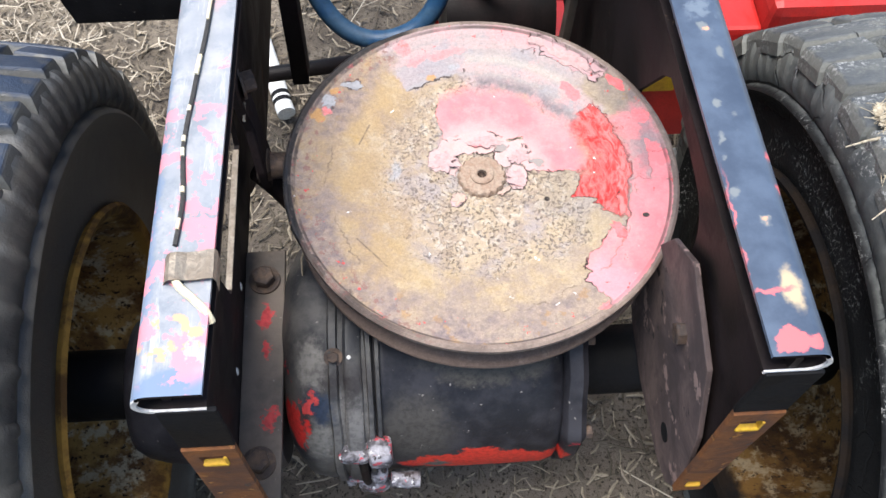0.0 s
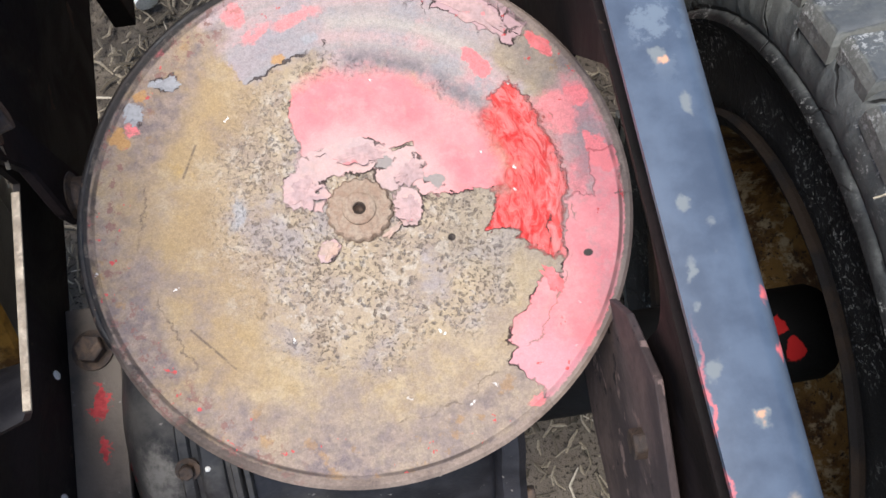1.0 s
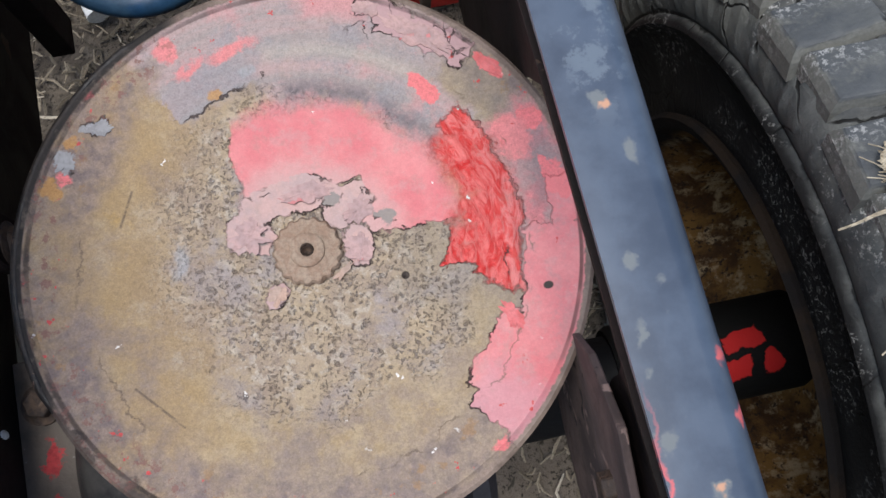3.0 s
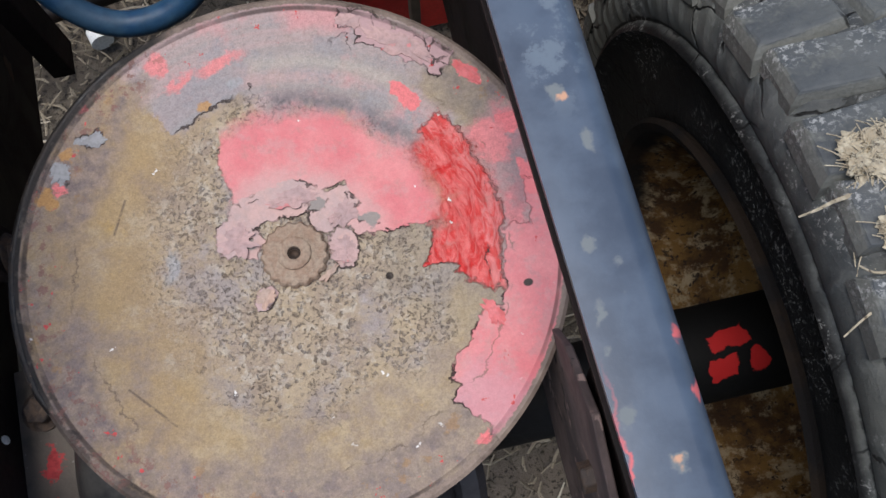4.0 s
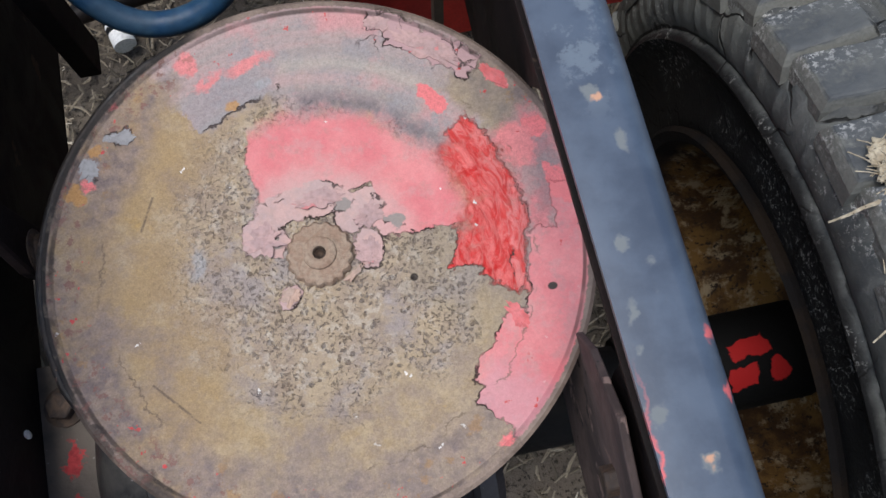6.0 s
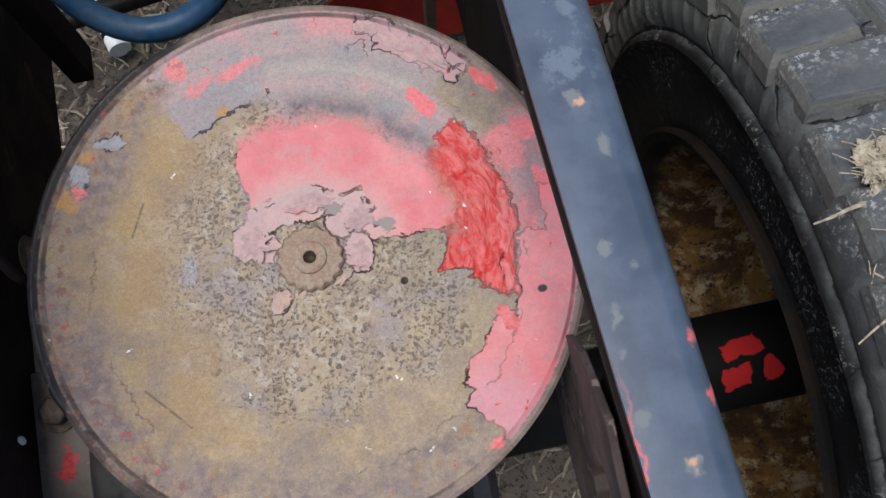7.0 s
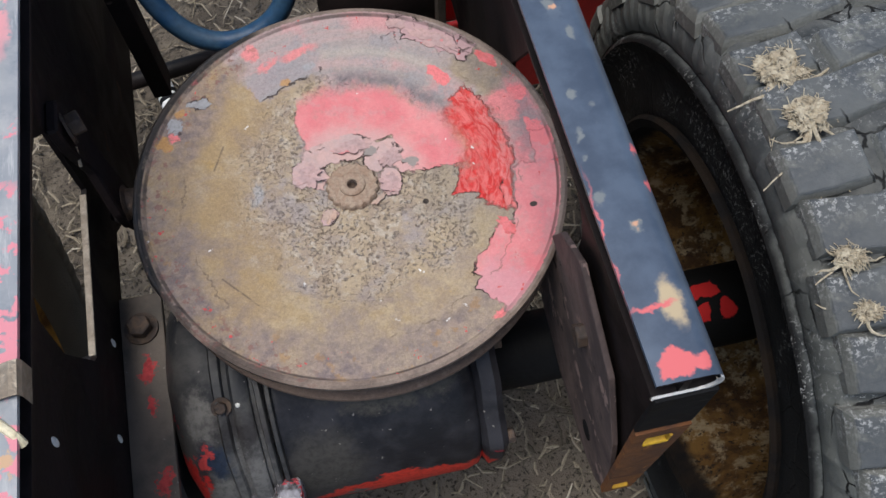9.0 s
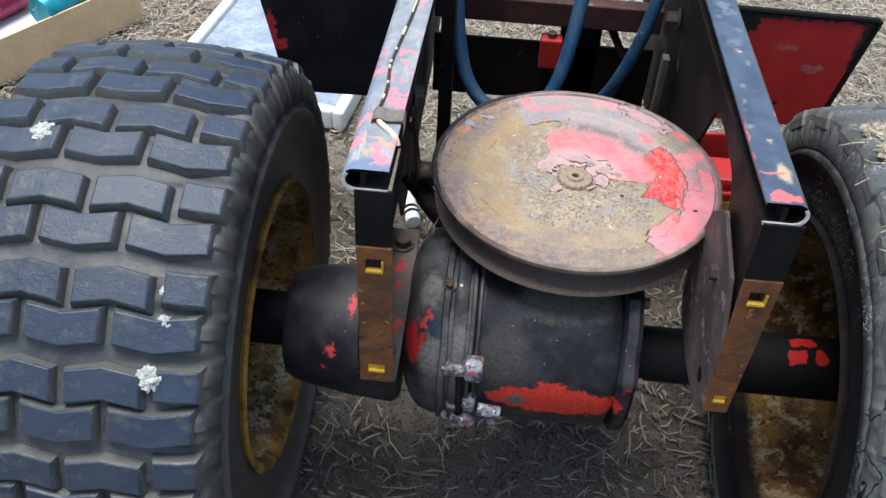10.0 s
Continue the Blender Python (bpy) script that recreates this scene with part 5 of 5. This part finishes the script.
def build_wheel(x, inner, tyre_material, lug_material, tyre_label, spin, reach=0.112, rib=1.0, base=0.2825, h=0.0115, fill=0.80, bead=0.0):
    """inner: +1 where the inside of the wheel looks along +x, -1 along -x."""
    count = 46
    prof = [(-0.106, 0.150), (-0.110, 0.158), (-0.110, 0.168), (-0.1085, 0.182), (-0.110, 0.200), (-0.1135, 0.218), (-0.1170, 0.226), (-0.1205, 0.2300), (-0.1220, 0.232), (-0.1208, 0.2345), (-0.1165, 0.2375), (-0.1172, 0.2400), (-0.1178, 0.243), (-0.1182, 0.248), (-0.1178, 0.253), (-0.1165, 0.258), (-0.1145, 0.263), (-0.1115, 0.2675), (-0.1085, 0.2700), (-0.104, 0.2718), (-0.06, base - 0.004), (0, base)]
    prof = [(u, r + bead * min(1.0, max(0.0, (0.232 - r) / 0.05))) for u, r in prof]
    prof = prof + [(-u, r) for u, r in prof[-2::-1]]

    def flutes(u, r, a):
        fine = 0.0006 * noise.noise((u * 30, 6 * math.cos(a), 6 * math.sin(a)))
        if 0.2380 < r < 0.2725 and abs(u) > 0.10:
            turn = (count * a / (2 * math.pi) + spin - count / 4) % 1.0
            gap = min(1.0, max(0.0, (abs(turn - 0.5) - 0.06) / (0.16 if rib < 1.1 else 0.10)))
            wave = gap * gap * (3 - 2 * gap) * (0.70 + 0.30 * turn)
            grow = min(1.0, (r - 0.238) / (0.009 if rib < 1.1 else 0.026))
            return (math.copysign(rib * (0.0052 * wave - 0.0034) * grow, u), rib * (0.0042 * wave - 0.0025) * grow + 0.004 * rib * wave * max(0.0, (r - 0.255) / 0.017) + fine)
        return fine
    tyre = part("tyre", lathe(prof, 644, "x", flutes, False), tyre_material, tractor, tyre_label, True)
    tyre.location = (x, AXLE_Y, AXLE_Z)
    pitch = 2 * math.pi * base / count
    wide, gap, half_tread = 0.0645, 0.0055, reach
    row_a = [(-reach + 0.004, -0.5 * wide - gap), (-0.5 * wide, 0.5 * wide), (0.5 * wide + gap, reach - 0.004)]
    row_b = [(-wide - gap / 2, -gap / 2), (gap / 2, wide + gap / 2)]
    edge = [(-half_tread, -wide - 1.5 * gap), (wide + 1.5 * gap, half_tread)]
    for k, spans in enumerate((row_a, row_b + edge)):
        for u0, u1 in spans:
            notch = (0.006 if k == 0 else -0.006) if u1 - u0 > 0.05 else 0.001
            bm = block(u0, u1, pitch * fill, base - 0.002, h, notch)
            me = bpy.data.meshes.new("tread_block")
            bmesh.ops.recalc_face_normals(bm, faces=bm.faces)
            bm.to_mesh(me)
            bm.free()
            me.materials.append(lug_material)
            for j in range(k, count, 2):
                ob = new("tread_block", me)
                ob.parent = tyre
                ob.rotation_euler = (-2 * math.pi * (j + spin) / count, 0, 0)
    # rim: barrel, safety hump and dished disc
    rim_prof = [(-0.104, 0.155), (-0.114, 0.159), (-0.117, 0.156), (-0.114, 0.149), (-0.098, 0.144), (-0.070, 0.132), (-0.02, 0.129), (-0.006, 0.122), (0.002, 0.105), (0.010, 0.07), (0.006, 0.045), (0.004, 0.02), (0.004, 0.002)]
    rim_prof += [(0.010, 0.002), (0.016, 0.07), (0.010, 0.112), (0.004, 0.133), (0.07, 0.133), (0.10, 0.147), (0.112, 0.158)]
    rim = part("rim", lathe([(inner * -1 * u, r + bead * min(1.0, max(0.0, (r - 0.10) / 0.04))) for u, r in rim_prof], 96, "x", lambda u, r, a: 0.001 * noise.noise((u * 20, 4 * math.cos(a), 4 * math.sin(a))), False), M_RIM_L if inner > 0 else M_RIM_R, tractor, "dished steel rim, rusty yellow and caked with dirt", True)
    rim.location = (x, AXLE_Y, AXLE_Z)
    for k in range(5):
        a = 2 * math.pi * k / 5 + 0.4
        part("wheel_bolt", moved(bolt(0.008, 0.008), pose(-inner * -0.012 * -1, 0.05 * math.cos(a), 0.05 * math.sin(a), 0, inner * 90, 0)), M_BOLT, rim)
    return tyre


tyre_left = build_wheel(-0.411, 1, M_TYRE_L, M_LUG, "turf tyre of blue-black rubber with dirt in the tread", 0.2)
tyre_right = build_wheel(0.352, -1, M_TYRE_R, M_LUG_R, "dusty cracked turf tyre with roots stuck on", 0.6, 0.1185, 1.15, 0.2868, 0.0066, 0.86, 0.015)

# ---- front of the tractor ----
def panel(corners, thick, material, label):
    """A folded footrest panel: four corners of the rear face, a lip along the lower edge."""
    bm = bmesh.new()
    front = [bm.verts.new(c) for c in corners]
    rear = [bm.verts.new((c[0], c[1] + thick, c[2])) for c in corners]
    bm.faces.new(front)
    bm.faces.new(rear)
    for k in range(4):
        bm.faces.new((front[k], front[(k + 1) % 4], rear[(k + 1) % 4], rear[k]))
    bmesh.ops.bevel(bm, geom=bm.edges[:], offset=0.0015, segments=2, affect="EDGES")
    ob = part("footrest_panel", bm, material, tractor, label)
    return ob


black_panel = panel([(-0.425, 0.262, 0.66), (-0.362, 0.255, 0.355), (-0.205, 0.255, 0.358), (-0.205, 0.262, 0.66)], 0.006, M_BLACK_PANEL, "black footrest panel with chipped red spots")
red_panel = panel([(0.15, 0.256, 0.522), (0.15, 0.255, 0.369), (0.318, 0.255, 0.368), (0.350, 0.256, 0.522)], 0.006, M_RED_PANEL, "red footrest panel with black worn edges")
part("edge_trim", tube([(0.15, 0.257, 0.524), (0.348, 0.257, 0.522)], 0.004, 8), M_BLACK, red_panel, "black top edge")
part("edge_trim", tube([(0.350, 0.257, 0.522), (0.319, 0.256, 0.368)], 0.004, 8), M_BLACK, red_panel, "black side edge")
part("cross_plate", box(-0.183, 0.125, 0.40, 0.406, 0.280, 0.374, 0.0015), M_WEB, tractor, "greasy dark cross plate")
part("cross_bar", box(-0.183, 0.126, 0.388, 0.412, 0.407, 0.442, 0.002), M_CROSS, tractor, "brown-red steel cross bar")
part("centre_upright", box(-0.006, 0.050, 0.40, 0.43, 0.30, 0.408, 0.003), M_BLACK, tractor, "black centre upright")
part("brace", moved(box(-0.006, 0.006, -0.06, 0.06, -0.003, 0.003, 0.001), pose(0.066, 0.402, 0.395, 55, 0, 62)), M_WEB, tractor, "dark diagonal brace")
valve = part("valve_block", box(-0.034, -0.004, 0.375, 0.398, 0.347, 0.392, 0.003), M_RED, tractor, "red painted valve block")
part("valve_cap", moved(lathe([(0, 0.006), (0.008, 0.006), (0.009, 0.004)], 20), pose(-0.019, 0.386, 0.391)), M_BOLT, valve, "rusty cap")
pump = part("pump_body", lathe([(0.42, 0.03), (0.42, 0.055), (0.48, 0.06), (0.54, 0.055), (0.54, 0.02)], 40, "x"), M_WEB, tractor, "black pump body between the rails", True)
pump.matrix_basis = pose(-0.42, 0.36, 0.245)


def hose(points, label):
    part("hose", tube(curve_through(points, 10), 0.0085, 14), M_BLUE, tractor, label, True)


hose([(-0.17, 0.36, 0.66), (-0.150, 0.27, 0.53), (-0.128, 0.214, 0.43), (-0.082, 0.187, 0.398), (-0.025, 0.198, 0.42), (0.000, 0.24, 0.52), (0.010, 0.31, 0.66)], "blue rubber hose hanging in a loop")
hose([(0.125, 0.36, 0.66), (0.110, 0.32, 0.56), (0.098, 0.30, 0.505), (0.084, 0.295, 0.44), (0.062, 0.30, 0.372), (0.040, 0.33, 0.32), (0.02, 0.37, 0.29)], "dull blue flattened rubber hose")

# wire along the left rail, with its clip
wire_pts = curve_through([(-0.166, 0.35, TOP + 0.0035), (-0.167, 0.16, TOP + 0.0035), (-0.171, 0.03, TOP + 0.004), (-0.177, -0.037, TOP + 0.004), (-0.181, -0.081, TOP + 0.0035), (-0.179, -0.117, TOP + 0.004), (-0.181, -0.145, TOP + 0.004)], 10)
wire = part("wire", tube(wire_pts, 0.0014, 8), M_WIRE, rail_left, "frayed black wire with bare pale strands", True)
def loose_parts():
    rng = random.Random(4)
    k = 3
    while k < len(wire_pts) - 3:
        n = rng.choice((1, 2, 4, 7))
        p, q = wire_pts[k], wire_pts[min(k + n, len(wire_pts) - 1)]
        f = rng.uniform(0.35, 0.8)
        up = Vector((0, 0, 0.0016))
        part("strand", tube([p + up, p.lerp(q, f / 2) + up * 1.1, p.lerp(q, f) + up], rng.uniform(0.0008, 0.0016), 6), M_STRAND, rail_left, "bare pale wire strand")
        k += n + rng.choice((0, 1, 3, 4))
    clip = bmesh.new()
    bent = [(-0.1855, 0.0022), (-0.184, 0.0055), (-0.182, 0.0072), (-0.179, 0.0070), (-0.174, 0.0050), (-0.169, 0.0042), (-0.164, 0.0050), (-0.1605, 0.0045), (-0.1595, 0.0010), (-0.1600, -0.010)]
    rows = [[clip.verts.new((x, y + 0.10 * (x + 0.175) + 0.0012 * s * k / 9, TOP + z + dz)) for y, s in ((-0.166, -1), (-0.151, 1)) for dz in (0.0, 0.0011)] for k, (x, z) in enumerate(bent)]
    for p, q in zip(rows, rows[1:]):
        for a, b in ((0, 1), (1, 3), (3, 2), (2, 0)):
            clip.faces.new((p[a], p[b], q[b], q[a]))
    for p in (rows[0], rows[-1]):
        clip.faces.new((p[0], p[1], p[3], p[2]))
    part("wire_clip", clip, M_CLIP, rail_left, "bent dull tin clip over the wire")
    tail = curve_through([(-0.181, -0.158, TOP + 0.004), (-0.178, -0.168, TOP + 0.005), (-0.170, -0.176, TOP + 0.004), (-0.164, -0.182, TOP + 0.002), (-0.1615, -0.186, TOP - 0.003)], 6)
    part("wire_end", tube(tail, 0.0022, 8), M_STRAND, rail_left, "pale frayed wire end", True)
    for y, z in ((-0.054, 0.393), (-0.124, 0.393), (-0.157, 0.518)):
        part("paint_drip", moved(lathe([(0, 0.0001), (0.0006, 0.0035), (0.0015, 0.002), (0.0018, 0.0001)], 10), pose(-0.1815 - 0.008 * (TOP - z) / 0.25, y, z, 0, 90, 0) @ Matrix.Diagonal((1.8, 0.8, 1, 1))), M_WHITE, web_left, "small pale paint drip")


loose_parts()


def root_clump(place, size, seed, fibres, spread):
    """A matted ball of dry roots with fibres hanging from it."""
    rng = random.Random(seed)
    thing = empty("root_clump", "dried pale grass roots stuck on the tyre tread", "root clump", "root clumps on the tyre", place)
    bm = bmesh.new()
    bmesh.ops.create_icosphere(bm, subdivisions=5, radius=size)
    for v in bm.verts:
        d = v.co.normalized()
        v.co *= 1 + 0.10 * noise.noise(d * 26 + Vector((seed, seed, 0))) + 0.65 * noise.noise(d * 1.9 + Vector((seed, 0, 0))) + 0.22 * noise.noise(d * 7 + Vector((0, seed, 0)))
        v.co.z *= 0.45
        v.co.x *= 1.25
    part("matted_core", bm, M_ROOT, thing)
    bm = bmesh.new()
    for k in range(240):
        d = Vector((rng.gauss(0, 1), rng.gauss(0, 1), rng.gauss(0.4, 0.5))).normalized()
        p = d * size * (0.95 + 0.65 * noise.noise(d * 1.9 + Vector((seed, 0, 0))))
        p.x *= 1.2
        p.z *= 0.45
        q = p + Vector((rng.gauss(0, 1), rng.gauss(0, 1), rng.gauss(0, 0.5))) * size * 0.38
        tube([p, (p + q) / 2 + Vector((0, 0, 0.001)), q], 0.0003, 4, bm)
    part("fine_fibre", bm, M_ROOT, thing)
    for k in range(fibres):
        a = rng.uniform(*spread)
        d = Vector((math.cos(a), math.sin(a), 0))
        pts = [d * size * 0.5]
        run = rng.uniform(1.5, 5.5) * size
        for j in range(5):
            a += rng.gauss(0, 0.35)
            d = Vector((math.cos(a), math.sin(a), -0.18 + rng.gauss(0, 0.15)))
            pts.append(pts[-1] + d * run / 5)
        part("hanging_root", tube(curve_through(pts, 3), rng.uniform(0.0007, 0.0016), 6, None, 0.3), M_ROOT, thing)


def on_tyre(x, angle, lift=0.002):
    """A place on the right tyre's crown, angle degrees back from the top."""
    r = 0.289 - 0.9 * (x - 0.352) ** 2 + lift
    return (x, AXLE_Y - r * math.sin(radians(angle)), AXLE_Z + r * math.cos(radians(angle)))


root_clump(on_tyre(0.256, -10.2), 0.0105, 1, 11, (3.9, 5.4))
root_clump(on_tyre(0.258, -3.2), 0.0090, 2, 7, (4.2, 5.0))
root_clump(on_tyre(0.251, 14.0), 0.0060, 5, 6, (2.6, 6.8))
root_clump(on_tyre(0.253, 20), 0.0048, 7, 3, (2.6, 6.8))


def dirt_crust(place, size, seed, label, lean):
    """A flat splat of dried dirt, leaning with the tread."""
    bm = bmesh.new()
    bmesh.ops.create_icosphere(bm, subdivisions=4, radius=size)
    for v in bm.verts:
        d = v.co.normalized()
        v.co *= 1 + 0.42 * noise.noise(d * 2.6 + Vector((seed, 1, 0))) + 0.30 * noise.noise(d * 7 + Vector((seed, 1, 4))) + 0.10 * noise.noise(d * 19 + Vector((seed, 3, 4)))
        v.co.z *= 0.38
    ob = link("dirt_crust", bm, M_CRUST)
    ob.matrix_basis = pose(*place, lean, 0, 0)
    tagged(ob, label, "dried dirt", "dried dirt on the tyre")


M_CRUST = weathered("pale_dried_dirt", (0.50, 0.49, 0.45), (0.36, 0.35, 0.31), 200, (0.85, 0.95), 0, 0.6)


def on_left(x, angle, lift=-0.001):
    r = 0.2905 - 0.9 * (x + 0.411) ** 2 + lift
    return (x, AXLE_Y - r * math.sin(radians(angle)), AXLE_Z + r * math.cos(radians(angle)))


dirt_crust(on_left(-0.340, 52), 0.0094, 1, "whitish dried dirt stuck on the tread", 52)
dirt_crust(on_left(-0.332, 43), 0.0056, 2, "small whitish dried dirt spot on the tread", 43)
dirt_crust(on_left(-0.334, 38), 0.0044, 3, "small whitish dried dirt spot on the tread", 38)
dirt_crust(on_left(-0.465, 12), 0.01, 4, "pale dried leaf scrap stuck on the tread", 12)


# ---- things round the tractor ----
def floor_jack(place, turn):
    thing = empty("floor_jack", "red hydraulic floor jack with yellow sticker, standing on dirt", "floor jack", "", place)
    for s in (-1, 1):
        outline = [(-0.30, 0.02), (-0.30, 0.075), (-0.24, 0.12), (0.0, 0.135), (0.12, 0.10), (0.20, 0.055), (0.20, 0.02)]
        side = part("side_frame", moved(plate(outline, 0.006, 0.001), pose(s * 0.075 - 0.003, 0, 0)), M_RED, thing, "red pressed steel side frame")
        for y in (-0.24, 0.13):
            part("wheel", moved(lathe([(-0.014, 0.008), (-0.014, 0.03), (-0.01, 0.034), (0.01, 0.034), (0.014, 0.03), (0.014, 0.008)], 28, "x"), pose(s * 0.095, y, 0.034)), M_CAST, thing, "dirty steel jack wheel", True)
        part("sticker", box(s * 0.0785 - 0.0006, s * 0.0785 + 0.0006, -0.050, -0.010, 0.088, 0.122), M_YELLOW, side, "yellow warning sticker")
    part("lift_arm", box(-0.03, 0.03, -0.28, 0.10, 0.085, 0.125, 0.006), M_RED, thing, "red lifting arm")
    part("saddle", moved(lathe([(0.12, 0.02), (0.135, 0.045), (0.15, 0.045), (0.15, 0.038), (0.143, 0.036)], 32), pose(0, -0.26, 0)), M_CAST, thing, "round steel saddle", True)
    part("cylinder", tube([(0, 0.0, 0.07), (0, 0.18, 0.075)], 0.03, 24), M_CAST, thing, "grey hydraulic cylinder", True)
    part("cross_pin", tube([(-0.095, 0.06, 0.095), (0.095, 0.06, 0.095)], 0.008, 12), M_BARE_EDGE, thing, "bright steel pin")
    socket = part("handle_socket", box(-0.035, 0.035, 0.10, 0.27, 0.09, 0.155, 0.012), M_RED, thing, "red handle socket")
    part("bolt", moved(bolt(0.009, 0.01, 0.012), pose(-0.034, 0.15, 0.12, 0, -90, 0)), M_BOLT, socket)
    part("handle", tube([(0, 0.26, 0.125), (0, 0.75, 0.20)], 0.017, 16), M_WOOD, thing, "brown handle bar", True)
    thing.matrix_basis = pose(*place, 0, 0, turn) @ Matrix.Diagonal((1, 1, 1.42, 1))


floor_jack((0.30, 0.41, 0.0), -90)


TRAY = pose(-0.867, 0.993, 0, 0, 0, 57.6) @ pose(-0.22, 0.16, 0)


def cardboard_tray():
    thing = empty("cardboard_tray", "open cardboard tray holding cans and white packaging", "cardboard box", "", (-0.98, 0.98, 0.0))
    w, d, h, t = 0.22, 0.16, 0.092, 0.004
    for name, b in (("bottom", (-w, w, -d, d, 0.0, t)), ("side", (-w, w, -d, -d + t, t, h)), ("side", (-w, w, d - t, d, t, h)), ("side", (-w, -w + t, -d + t, d - t, t, h)), ("side", (w - t, w, -d + t, d - t, t, h))):
        part(name, box(*b, 0.0012), M_CARD, thing)
    thing.matrix_basis = TRAY @ pose(0, 0, 0.004)
    white = link("packaging_sheet", box(-0.205, 0.205, -0.145, 0.145, 0.0, 0.05, 0.004), M_WHITE)
    white.matrix_basis = TRAY @ pose(0, 0, 0.010)
    tagged(white, "white packaging lying in the cardboard tray", "packaging")
    for k, (along, dx, colour) in enumerate(((-0.03, -0.03, (0.35, 0.02, 0.08)), (0.10, -0.115, (0.02, 0.30, 0.38)))):
        m = weathered("printed_can", colour, tuple(0.7 * c for c in colour), 40, (0.3, 0.45), 0.2, 0.2, 300, [((0.6, 0.6, 0.6), 50, 0.64)])
        can = link("spray_can", lathe([(-0.09, 0.02), (-0.09, 0.03), (-0.086, 0.0325), (0.07, 0.0325), (0.082, 0.024), (0.086, 0.012), (0.11, 0.012), (0.11, 0.004)], 36, "x"), m, smooth=True)
        can.matrix_basis = TRAY @ pose(0, 0, 0.062) @ pose(along, dx, 0.0325, 0, 0, 8)
        tagged(can, ("dark red" if k == 0 else "teal") + " spray can lying on white packaging", "can", "cans in the tray")


cardboard_tray()


def sheet_board():
    w, d = 0.19, 0.25
    bm = box(-w + 0.02, w - 0.02, -d + 0.02, d - 0.02, 0, 0.030, 0.006, segments=3)
    ob = link("storage_lid", bm, M_SHEET, smooth=True)
    ob.matrix_basis = pose(-0.520, 0.922, 0.006, 0, 0, -8)
    tagged(ob, "blue-grey plastic lid with white raised rim lying on straw", "lid")
    for b in ((-w, -w + 0.022, -d, d), (w - 0.022, w, -d, d), (-w + 0.0225, w - 0.0225, -d, -d + 0.022), (-w + 0.0225, w - 0.0225, d - 0.022, d)):
        part("raised_rim", box(*b, 0, 0.042, 0.006, segments=3), M_WHITE, ob, "white raised rim", True)


sheet_board()


def white_tube():
    thing = empty("plastic_tube", "white plastic tube with two black bands lying on straw", "tube", "", (-0.2055, 0.412, 0.002))
    a, b = Vector((0, -0.012, 0.0135)), Vector((-0.045, 0.15, 0.0135))
    body = part("body", tube([a, b], 0.0125, 24), M_WHITE, thing, "", True)
    for f in (0.12, 0.19):
        c = a.lerp(b, f)
        d = (b - a).normalized()
        part("band", tube([c - d * 0.0035, c + d * 0.0035], 0.0129, 24), M_BLACK, body, "black band", True)


white_tube()
